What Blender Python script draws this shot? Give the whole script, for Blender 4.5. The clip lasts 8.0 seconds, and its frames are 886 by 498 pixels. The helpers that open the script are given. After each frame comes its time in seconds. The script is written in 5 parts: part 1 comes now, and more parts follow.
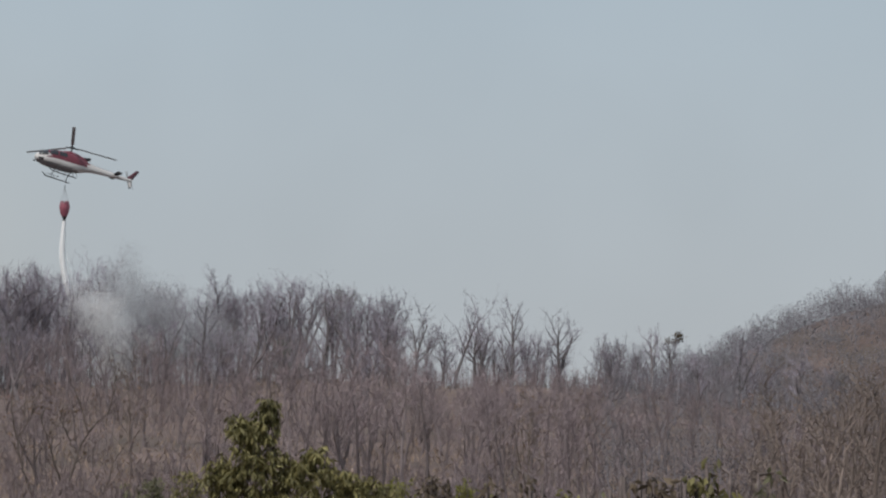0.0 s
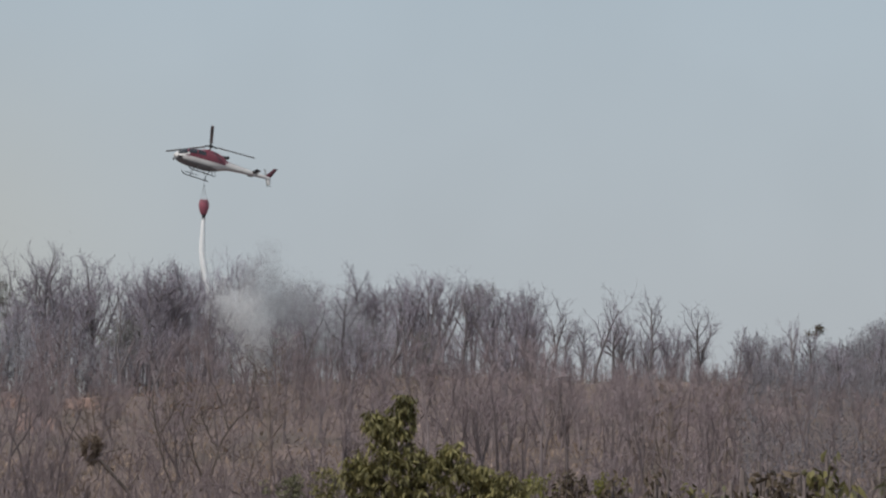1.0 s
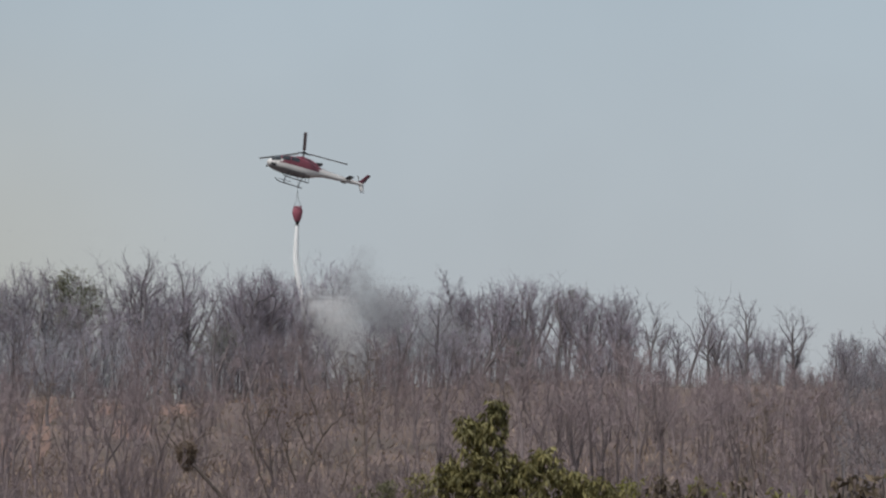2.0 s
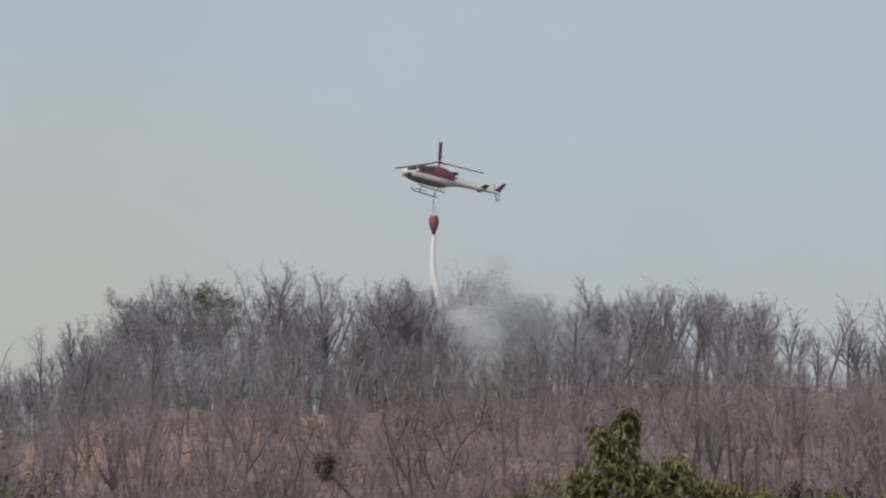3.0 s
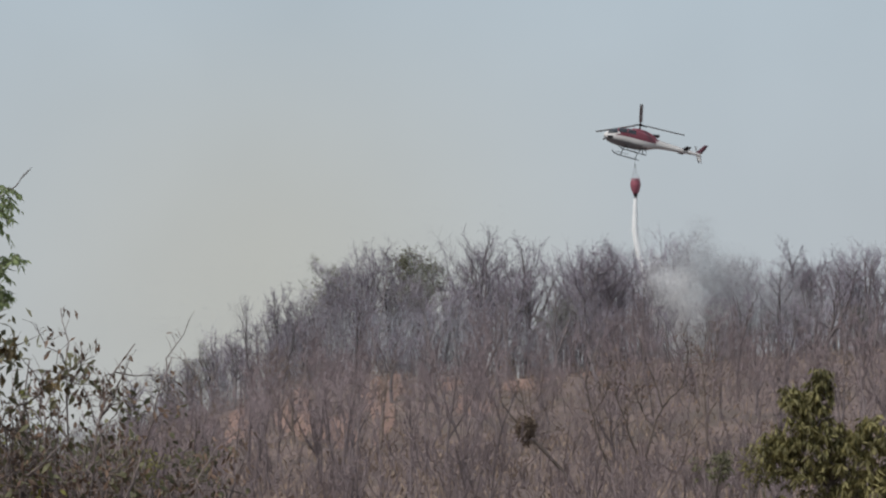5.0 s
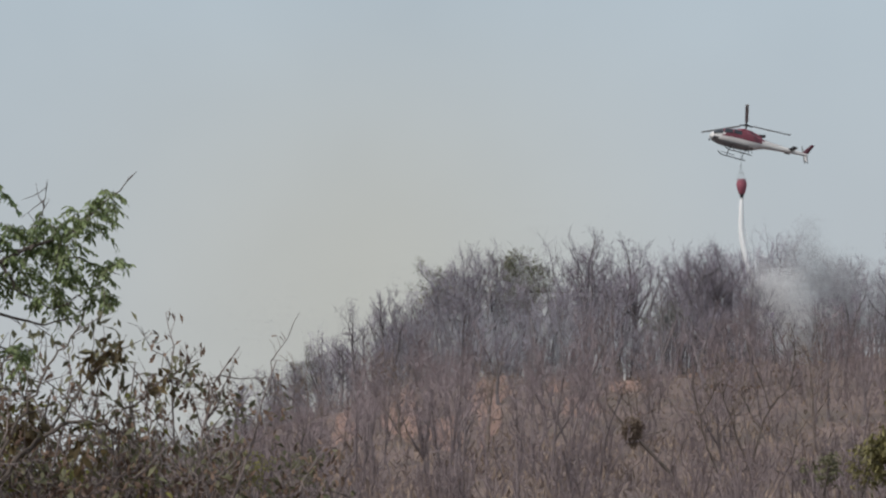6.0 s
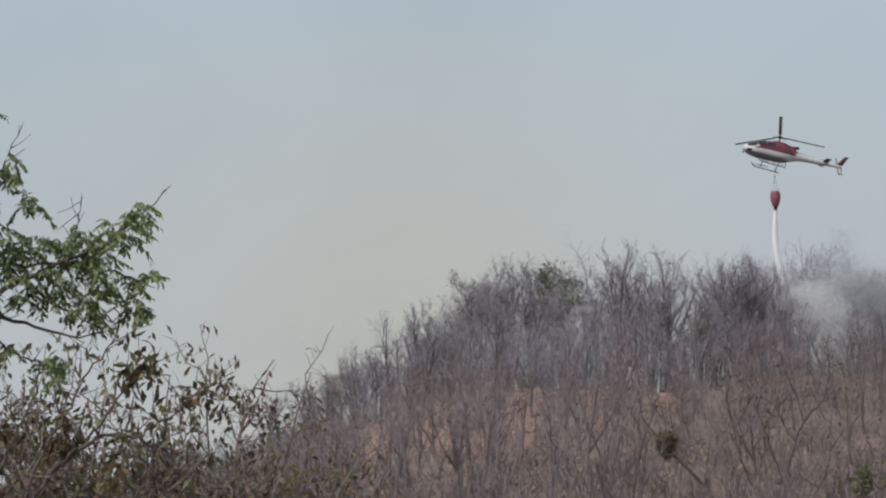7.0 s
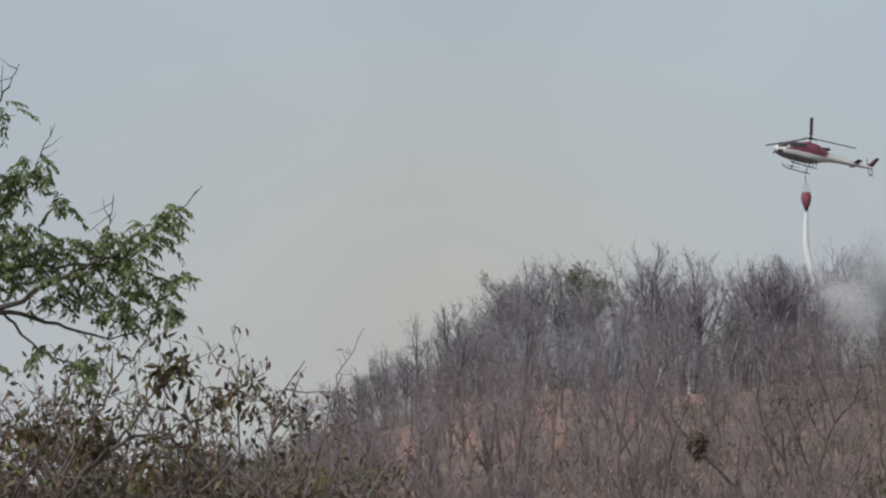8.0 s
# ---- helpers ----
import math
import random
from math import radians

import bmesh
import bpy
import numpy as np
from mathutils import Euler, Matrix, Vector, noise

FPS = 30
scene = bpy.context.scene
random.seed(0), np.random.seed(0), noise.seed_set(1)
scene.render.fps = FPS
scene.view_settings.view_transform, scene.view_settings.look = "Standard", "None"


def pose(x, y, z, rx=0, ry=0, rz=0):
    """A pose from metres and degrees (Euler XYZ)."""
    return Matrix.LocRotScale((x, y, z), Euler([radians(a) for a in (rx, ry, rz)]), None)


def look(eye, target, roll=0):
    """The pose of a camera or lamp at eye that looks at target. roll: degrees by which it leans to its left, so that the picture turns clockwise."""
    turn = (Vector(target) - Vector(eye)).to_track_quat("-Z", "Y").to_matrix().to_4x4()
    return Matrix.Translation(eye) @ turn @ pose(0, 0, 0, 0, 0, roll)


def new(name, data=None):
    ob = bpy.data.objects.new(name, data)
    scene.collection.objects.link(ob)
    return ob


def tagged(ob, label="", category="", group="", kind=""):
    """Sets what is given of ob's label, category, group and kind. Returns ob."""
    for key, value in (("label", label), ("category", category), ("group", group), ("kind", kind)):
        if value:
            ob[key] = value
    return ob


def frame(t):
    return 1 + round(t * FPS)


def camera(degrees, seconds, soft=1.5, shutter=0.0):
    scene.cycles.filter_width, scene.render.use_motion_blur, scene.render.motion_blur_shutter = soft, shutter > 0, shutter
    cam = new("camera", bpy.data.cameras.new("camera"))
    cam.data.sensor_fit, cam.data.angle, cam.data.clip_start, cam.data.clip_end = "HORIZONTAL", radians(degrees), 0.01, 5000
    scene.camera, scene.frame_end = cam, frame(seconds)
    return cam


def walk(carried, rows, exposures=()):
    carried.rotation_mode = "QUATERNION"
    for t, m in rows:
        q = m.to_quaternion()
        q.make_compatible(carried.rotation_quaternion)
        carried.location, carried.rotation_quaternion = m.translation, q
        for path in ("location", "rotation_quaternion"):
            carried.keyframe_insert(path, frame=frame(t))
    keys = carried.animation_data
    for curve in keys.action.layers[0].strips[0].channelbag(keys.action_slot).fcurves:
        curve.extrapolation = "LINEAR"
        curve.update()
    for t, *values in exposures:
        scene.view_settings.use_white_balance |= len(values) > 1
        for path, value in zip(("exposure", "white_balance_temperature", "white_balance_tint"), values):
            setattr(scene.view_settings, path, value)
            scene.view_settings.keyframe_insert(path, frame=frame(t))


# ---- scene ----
# A camera stands in dry scrub and pans to the left along a wooded ridge about 290 m away.
cam = camera(18.0, 8.0, soft=2.25)
PATH = [
    (0.0, 0.000, 0.0, 1.6, 95.021, -1.030, -0.204),
    (0.5, 0.015, 0.0, 1.6, 94.921, -0.950, 1.342),
    (1.0, 0.068, 0.0, 1.6, 94.875, -0.723, 2.674),
    (2.5, 0.151, 0.0, 1.6, 95.059, -0.351, 5.877),
    (3.0, 0.238, 0.0, 1.6, 95.121, -0.010, 7.500),
    (3.5, 0.343, 0.0, 1.6, 94.989, 0.237, 8.686),
    (4.0, 0.419, 0.0, 1.6, 94.701, 0.264, 9.732),
    (4.5, 0.442, 0.0, 1.6, 94.478, 0.250, 10.639),
    (6.0, 0.476, 0.0, 1.6, 94.455, 0.497, 13.908),
    (6.5, 0.476, 0.0, 1.6, 94.581, 0.395, 14.475),
    (7.0, 0.470, 0.0, 1.6, 94.720, 0.513, 14.596),
    (7.5, 0.467, 0.0, 1.6, 94.742, 0.448, 14.946),
    (8.0, 0.464, 0.0, 1.6, 94.748, 0.465, 15.215),
]
walk(cam, [(r[0], pose(*r[1:])) for r in PATH],
     exposures=((0.0, -0.04), (1.0, -0.04), (2.5, 0.0), (3.5, 0.03), (4.5, 0.05), (6.0, 0.08), (7.0, 0.05), (8.0, 0.01)))

# ---- world and sun ----
SUN_EL, SUN_AZ = 54.0, -148.0     # degrees above the horizon; degrees from +y towards +x
world = bpy.data.worlds.new("hazy_sky")
scene.world = world
world.use_nodes = True


def wn(tree, kind, **kw):
    n = tree.nodes.new(kind)
    for k, v in kw.items():
        n.inputs[int(k[1:])].default_value = v
    return n


def build_world():
    nt = world.node_tree
    nt.nodes.clear()
    L = nt.links.new
    out = nt.nodes.new("ShaderNodeOutputWorld")
    bg = nt.nodes.new("ShaderNodeBackground")
    sky = nt.nodes.new("ShaderNodeTexSky")
    sky.sky_type = "NISHITA"
    sky.sun_disc = False
    sky.sun_elevation, sky.sun_rotation = radians(SUN_EL), radians(SUN_AZ)
    sky.air_density, sky.dust_density = 1.5, 6.0
    dim = nt.nodes.new("ShaderNodeMix")
    dim.data_type, dim.blend_type = "RGBA", "MULTIPLY"
    dim.inputs[0].default_value = 1.0
    dim.inputs[7].default_value = (0.07, 0.07, 0.07, 1)
    L(sky.outputs[0], dim.inputs[6])
    co = nt.nodes.new("ShaderNodeTexCoord")
    sep = nt.nodes.new("ShaderNodeSeparateXYZ")
    L(co.outputs["Generated"], sep.inputs[0])
    # haze: pale near the ground, bluer higher up
    up = nt.nodes.new("ShaderNodeMapRange")
    up.inputs[1].default_value, up.inputs[2].default_value = 0.03, 0.19
    L(sep.outputs[2], up.inputs[0])
    ramp = nt.nodes.new("ShaderNodeMix")
    ramp.data_type = "RGBA"
    ramp.inputs[6].default_value = HAZE_LOW
    ramp.inputs[7].default_value = HAZE_HIGH
    L(up.outputs[0], ramp.inputs[0])
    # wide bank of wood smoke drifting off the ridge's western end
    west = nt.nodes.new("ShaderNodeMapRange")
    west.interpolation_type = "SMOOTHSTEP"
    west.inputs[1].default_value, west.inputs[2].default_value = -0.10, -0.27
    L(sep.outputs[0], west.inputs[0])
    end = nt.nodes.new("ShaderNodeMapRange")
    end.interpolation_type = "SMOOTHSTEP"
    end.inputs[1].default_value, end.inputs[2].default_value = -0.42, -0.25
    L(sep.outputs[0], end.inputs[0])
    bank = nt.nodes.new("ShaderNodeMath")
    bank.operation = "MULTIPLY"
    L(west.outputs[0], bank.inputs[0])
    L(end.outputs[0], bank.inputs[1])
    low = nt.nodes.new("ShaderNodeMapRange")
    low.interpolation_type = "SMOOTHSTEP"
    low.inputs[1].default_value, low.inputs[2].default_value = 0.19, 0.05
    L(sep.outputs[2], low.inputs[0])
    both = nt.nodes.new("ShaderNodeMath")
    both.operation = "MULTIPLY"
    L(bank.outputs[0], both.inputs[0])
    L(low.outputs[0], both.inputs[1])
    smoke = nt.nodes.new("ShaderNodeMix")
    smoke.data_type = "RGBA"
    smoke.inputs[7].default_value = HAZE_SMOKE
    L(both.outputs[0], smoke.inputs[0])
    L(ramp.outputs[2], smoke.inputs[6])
    # faint uneven patches in the haze
    cloud = nt.nodes.new("ShaderNodeTexNoise")
    cloud.inputs["Scale"].default_value, cloud.inputs["Detail"].default_value = 9.0, 3.0
    L(co.outputs["Generated"], cloud.inputs["Vector"])
    amt = nt.nodes.new("ShaderNodeMapRange")
    amt.inputs[1].default_value, amt.inputs[2].default_value = 0.3, 0.7
    amt.inputs[3].default_value, amt.inputs[4].default_value = 0.96, 1.03
    L(cloud.outputs[0], amt.inputs[0])
    patch = nt.nodes.new("ShaderNodeVectorMath")
    patch.operation = "SCALE"
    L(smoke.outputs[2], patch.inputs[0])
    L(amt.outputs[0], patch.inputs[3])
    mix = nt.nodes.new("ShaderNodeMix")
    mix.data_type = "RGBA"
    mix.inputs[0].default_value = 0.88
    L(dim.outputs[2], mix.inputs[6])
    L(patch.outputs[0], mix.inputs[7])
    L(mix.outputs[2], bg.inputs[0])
    bg.inputs[1].default_value = 1.0
    L(bg.outputs[0], out.inputs[0])


HAZE_LOW = (0.505, 0.54, 0.57, 1)
HAZE_HIGH = (0.44, 0.525, 0.595, 1)
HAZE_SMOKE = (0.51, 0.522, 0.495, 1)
build_world()
sun = new("sun", bpy.data.lights.new("sun", "SUN"))
sun.data.energy, sun.data.angle, sun.data.color = 2.7, radians(1.5), (1.0, 0.95, 0.89)
_a, _e = radians(SUN_AZ), radians(SUN_EL)
sun.matrix_world = look((0, 0, 80), (-math.sin(_a) * math.cos(_e), -math.cos(_a) * math.cos(_e), 80 - math.sin(_e)))


# ---- materials ----
def material(name, dark, light, rough=0.8, scale=3.0, metal=0.0, bump=0.0, vary=0.25, spec=0.3, translucent=0.0, alpha=1.0, island=False, stretch=(1, 1, 1), stain=None):
    """A surface whose colour wanders between two tones at two scales, piece by piece."""
    m = bpy.data.materials.new(name)
    m.use_nodes = True
    nt = m.node_tree
    L = nt.links.new
    bsdf = nt.nodes["Principled BSDF"]
    co = nt.nodes.new("ShaderNodeTexCoord")
    mp = nt.nodes.new("ShaderNodeMapping")
    mp.inputs["Scale"].default_value = stretch
    L(co.outputs["Object"], mp.inputs[0])
    fine = nt.nodes.new("ShaderNodeTexNoise")
    fine.inputs["Scale"].default_value, fine.inputs["Detail"].default_value, fine.inputs["Roughness"].default_value = scale, 5.0, 0.65
    L(mp.outputs[0], fine.inputs["Vector"])
    big = nt.nodes.new("ShaderNodeTexNoise")
    big.inputs["Scale"].default_value, big.inputs["Detail"].default_value = scale * 0.13, 2.0
    L(mp.outputs[0], big.inputs["Vector"])
    add = nt.nodes.new("ShaderNodeMath")
    add.operation = "ADD"
    L(fine.outputs[0], add.inputs[0])
    L(big.outputs[0], add.inputs[1])
    rng = nt.nodes.new("ShaderNodeMapRange")
    rng.inputs[1].default_value, rng.inputs[2].default_value = 0.7, 1.3
    L(add.outputs[0], rng.inputs[0])
    mix = nt.nodes.new("ShaderNodeMix")
    mix.data_type = "RGBA"
    mix.inputs[6].default_value, mix.inputs[7].default_value = (*dark, 1), (*light, 1)
    L(rng.outputs[0], mix.inputs[0])
    tone = mix.outputs[2]
    if vary:
        if island:
            src = nt.nodes.new("ShaderNodeNewGeometry").outputs["Random Per Island"]
        else:
            src = nt.nodes.new("ShaderNodeObjectInfo").outputs["Random"]
        vr = nt.nodes.new("ShaderNodeMapRange")
        vr.inputs[3].default_value, vr.inputs[4].default_value = 1 - vary, 1 + vary
        L(src, vr.inputs[0])
        sc = nt.nodes.new("ShaderNodeVectorMath")
        sc.operation = "SCALE"
        L(tone, sc.inputs[0])
        L(vr.outputs[0], sc.inputs[3])
        tone = sc.outputs[0]
    if stain:
        spot = nt.nodes.new("ShaderNodeTexNoise")
        spot.inputs["Scale"].default_value, spot.inputs["Detail"].default_value = stain[1], 4.0
        L(mp.outputs[0], spot.inputs["Vector"])
        cut = nt.nodes.new("ShaderNodeMapRange")
        cut.inputs[1].default_value, cut.inputs[2].default_value = 0.52, 0.62
        L(spot.outputs[0], cut.inputs[0])
        over = nt.nodes.new("ShaderNodeMix")
        over.data_type = "RGBA"
        over.inputs[7].default_value = (*stain[0], 1)
        L(cut.outputs[0], over.inputs[0])
        L(tone, over.inputs[6])
        tone = over.outputs[2]
    L(tone, bsdf.inputs["Base Color"])
    bsdf.inputs["Roughness"].default_value = rough
    bsdf.inputs["Metallic"].default_value = metal
    bsdf.inputs["Specular IOR Level"].default_value = spec
    bsdf.inputs["Alpha"].default_value = 1.0 if translucent else alpha
    if bump:
        bp = nt.nodes.new("ShaderNodeBump")
        bp.inputs["Strength"].default_value, bp.inputs["Distance"].default_value = bump, 0.05
        L(fine.outputs[0], bp.inputs["Height"])
        L(bp.outputs[0], bsdf.inputs["Normal"])
    if translucent:
        tr = nt.nodes.new("ShaderNodeBsdfTranslucent")
        L(tone, tr.inputs[0])
        ms = nt.nodes.new("ShaderNodeMixShader")
        ms.inputs[0].default_value = translucent
        L(bsdf.outputs[0], ms.inputs[1])
        L(tr.outputs[0], ms.inputs[2])
        whole = ms.outputs[0]
        if alpha < 1:
            clear = nt.nodes.new("ShaderNodeBsdfTransparent")
            thin = nt.nodes.new("ShaderNodeMixShader")
            thin.inputs[0].default_value = alpha
            L(clear.outputs[0], thin.inputs[1])
            L(whole, thin.inputs[2])
            whole = thin.outputs[0]
        L(whole, nt.nodes["Material Output"].inputs[0])
    return m


M_GROUND = material("leaf_litter", (0.095, 0.074, 0.068), (0.20, 0.150, 0.136), 0.95, 0.9, bump=0.6, vary=0, spec=0.1, stain=((0.125, 0.10, 0.088), 0.11))
M_BARK = material("grey_bark", (0.092, 0.081, 0.085), (0.245, 0.217, 0.222), 0.9, 4.0, bump=0.5, vary=0.35, spec=0.15, stretch=(1, 1, 0.25))
# twig, slope wood and scrub tones carry some of the ridge's bluish haze
M_TWIG = material("dry_twigs", (0.215, 0.193, 0.224), (0.355, 0.318, 0.372), 0.9, 1.5, vary=0.3, spec=0.1)
M_WOOD = material("slope_wood", (0.165, 0.147, 0.168), (0.35, 0.311, 0.357), 0.9, 0.16, vary=0.18, spec=0.1, island=True)
M_STEMS = material("slope_trunks", (0.075, 0.066, 0.07), (0.20, 0.175, 0.18), 0.9, 0.3, vary=0.35, spec=0.1, island=True)
M_POLES = material("scrub_trunks", (0.11, 0.09, 0.092), (0.26, 0.215, 0.217), 0.9, 0.3, vary=0.3, spec=0.1, island=True)
M_SCRUB = material("brown_scrub", (0.17, 0.138, 0.144), (0.35, 0.283, 0.296), 0.9, 0.16, vary=0.2, spec=0.1, island=True)
M_BRUSH = material("dry_brush", (0.13, 0.105, 0.108), (0.285, 0.226, 0.226), 0.95, 0.2, vary=0.25, spec=0.1, island=True)
# farther hill: the air's pale bluish haze is put into the wood's base colour
M_HAZEWOOD = material("haze_tinted_wood", (0.165, 0.16, 0.178), (0.245, 0.236, 0.26), 0.95, 0.1, vary=0.2, spec=0.05, island=True)
# woods in the dip: their hazy dimness is mixed into this grey
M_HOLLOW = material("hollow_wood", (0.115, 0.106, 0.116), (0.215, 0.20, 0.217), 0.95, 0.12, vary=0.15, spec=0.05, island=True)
M_SAPLING = material("sapling_bark", (0.10, 0.078, 0.068), (0.33, 0.265, 0.235), 0.85, 3.0, bump=0.4, vary=0.2, stretch=(1, 1, 0.4))
M_CROOKED = material("weathered_bark", (0.05, 0.04, 0.036), (0.17, 0.135, 0.12), 0.9, 2.0, bump=0.4, vary=0.15, stretch=(1, 1, 0.4))
M_NEARBARK = material("dark_bark", (0.075, 0.06, 0.052), (0.17, 0.14, 0.125), 0.85, 25.0, bump=0.5, vary=0.15, stretch=(1, 1, 0.4))
M_THORN = material("thicket_bark", (0.10, 0.082, 0.078), (0.27, 0.222, 0.21), 0.85, 14.0, bump=0.4, vary=0.3, island=True)
M_LEAF = material("feathery_leaf", (0.13, 0.18, 0.075), (0.31, 0.36, 0.18), 0.55, 5.0, vary=0.45, translucent=0.5, island=True)
M_MANGO = material("long_green_leaf", (0.092, 0.086, 0.034), (0.29, 0.255, 0.11), 0.55, 3.0, vary=0.55, spec=0.3, translucent=0.25, island=True)
M_YELLOW = material("yellow_green_leaf", (0.13, 0.135, 0.03), (0.25, 0.23, 0.07), 0.6, 3.0, vary=0.35, translucent=0.25, island=True)
M_DRYLEAF = material("dry_brown_leaf", (0.115, 0.075, 0.055), (0.26, 0.175, 0.13), 0.75, 5.0, vary=0.5, translucent=0.2, island=True)
M_BROAD = material("curling_brown_leaf", (0.09, 0.068, 0.036), (0.25, 0.185, 0.09), 0.7, 5.0, vary=0.5, translucent=0.25, island=True)
M_WITHER = material("withered_dark_leaf", (0.062, 0.05, 0.036), (0.15, 0.112, 0.078), 0.75, 5.0, vary=0.5, translucent=0.15, island=True)
M_OLIVE = material("olive_leaf", (0.10, 0.102, 0.06), (0.19, 0.178, 0.105), 0.7, 2.0, vary=0.4, translucent=0.2, island=True)
M_DUST = material("dusty_green_leaf", (0.13, 0.135, 0.11), (0.20, 0.20, 0.165), 0.8, 2.0, vary=0.3, translucent=0.15, island=True)
M_RED = material("red_paint", (0.14, 0.028, 0.044), (0.19, 0.042, 0.062), 0.3, 1.5, vary=0, spec=0.5)
M_MAROON = material("maroon_paint", (0.075, 0.022, 0.032), (0.11, 0.03, 0.045), 0.35, 1.5, vary=0, spec=0.4)
M_WHITE = material("white_paint", (0.60, 0.58, 0.57), (0.70, 0.68, 0.67), 0.3, 1.2, vary=0, spec=0.5)
# white paint as it looks in the shade under the body
M_BELLYSHADE = material("belly_shade_grey", (0.25, 0.24, 0.24), (0.32, 0.31, 0.31), 0.5, 1.2, vary=0)
M_GLASS = material("tinted_canopy", (0.02, 0.022, 0.028), (0.035, 0.037, 0.045), 0.06, 1.0, vary=0, spec=0.8)
M_DARK = material("dark_metal", (0.045, 0.045, 0.05), (0.09, 0.09, 0.095), 0.5, 4.0, metal=0.3, vary=0)
M_BLADE = material("blade_paint", (0.30, 0.31, 0.315), (0.38, 0.39, 0.395), 0.5, 1.0, vary=0)
M_STEEL = material("brushed_steel", (0.35, 0.35, 0.36), (0.5, 0.5, 0.5), 0.35, 4.0, metal=0.9, vary=0)
M_BUCKET = material("red_fabric", (0.25, 0.075, 0.105), (0.34, 0.11, 0.145), 0.65, 3.0, bump=0.3, vary=0)
M_BUCKETLOW = material("black_rubber", (0.03, 0.03, 0.032), (0.06, 0.06, 0.06), 0.7, 4.0, vary=0)
M_WATER = material("white_water", (0.90, 0.91, 0.92), (0.96, 0.96, 0.96), 0.4, 2.0, vary=0, translucent=0.12)

M_MIST = material("water_mist", (0.76, 0.755, 0.76), (0.86, 0.855, 0.86), 0.9, 1.0, vary=0, spec=0, translucent=0.5)
M_VEIL = material("blue_smoke", (0.44, 0.455, 0.50), (0.54, 0.555, 0.60), 1.0, 1.0, vary=0, spec=0, translucent=0.5)
M_SMOKE = material("grey_smoke", (0.46, 0.46, 0.48), (0.56, 0.56, 0.58), 1.0, 1.0, vary=0, spec=0, translucent=0.5)


# ---- geometry helpers ----
class Buf:
    """Collects vertices and four- or three-cornered faces for one mesh."""

    def __init__(self):
        self.v, self.q, self.t, self.n = [], [], [], 0

    def tube(self, pts, radii, sides=3, cap=False):
        pts = np.asarray(pts, float)
        k = len(pts)
        d = np.gradient(pts, axis=0)
        d /= np.linalg.norm(d, axis=1)[:, None] + 1e-9
        ref = np.array([0.31, 0.17, 0.94]) if abs(d[0][2]) < 0.8 else np.array([0.95, 0.21, 0.1])
        a = np.cross(d, ref)
        a /= np.linalg.norm(a, axis=1)[:, None] + 1e-9
        b = np.cross(d, a)
        w = np.arange(sides) * 2 * math.pi / sides
        r = np.asarray(radii, float)[:, None, None]
        ring = pts[:, None] + r * (np.cos(w)[None, :, None] * a[:, None] + np.sin(w)[None, :, None] * b[:, None])
        i = np.arange(k - 1)[:, None] * sides + self.n
        j, j2 = np.arange(sides), (np.arange(sides) + 1) % sides
        self.q.append(np.stack([i + j, i + j2, i + sides + j2, i + sides + j], -1).reshape(-1, 4))
        self.v.append(ring.reshape(-1, 3))
        if cap:
            for end in (0, k - 1):
                c = self.n + k * sides + (0 if end == 0 else 1)
                self.t.append(np.stack([np.full(sides, c), self.n + end * sides + j, self.n + end * sides + j2], -1))
            self.v.append(pts[[0, k - 1]])
            self.n += 2
        self.n += k * sides

    def ribbon(self, a, b, width, side):
        """A single narrow face between two points, for the finest twigs."""
        s = np.cross(b - a, side)
        s *= width / (np.linalg.norm(s) + 1e-9)
        self.v.append(np.array([a - s, a + s, b + s * 0.5, b - s * 0.5]))
        self.q.append(np.arange(4)[None] + self.n)
        self.n += 4

    def grid(self, p, loop=False):
        """Faces over an array of points, rows x columns x 3."""
        p = np.asarray(p, float)
        r, c = p.shape[:2]
        i, j = np.arange(r - 1)[:, None], np.arange(c if loop else c - 1)[None]
        j2 = (j + 1) % c
        self.q.append(np.stack([i * c + j, i * c + j2, (i + 1) * c + j2, (i + 1) * c + j], -1).reshape(-1, 4) + self.n)
        self.v.append(p.reshape(-1, 3))
        self.n += r * c

    def leaves(self, base, way, up, length, width, fold=0.25):
        """Folded pointed leaves, two faces each; all arguments are arrays over the leaves."""
        way = way / (np.linalg.norm(way, axis=1)[:, None] + 1e-9)
        side = np.cross(way, up)
        side /= np.linalg.norm(side, axis=1)[:, None] + 1e-9
        nrm = np.cross(side, way)
        length, width = length[:, None], width[:, None]
        mid = base + way * length * 0.5 + nrm * width * fold
        v = np.stack([base, mid + side * width / 2, base + way * length, mid - side * width / 2], 1)
        n = len(base)
        i = np.arange(n)[:, None] * 4 + self.n
        self.t.append(np.concatenate([i + np.array([[0, 1, 2]]), i + np.array([[0, 2, 3]])]))
        self.v.append(v.reshape(-1, 3))
        self.n += 4 * n

    def arrays(self):
        v = np.concatenate(self.v) if self.v else np.zeros((0, 3))
        q = np.concatenate(self.q) if self.q else np.zeros((0, 4), int)
        t = np.concatenate(self.t) if self.t else np.zeros((0, 3), int)
        return v, q.astype(np.int32), t.astype(np.int32)

    def mesh(self, name, smooth=True):
        return mesh_of(name, *self.arrays(), smooth=smooth)


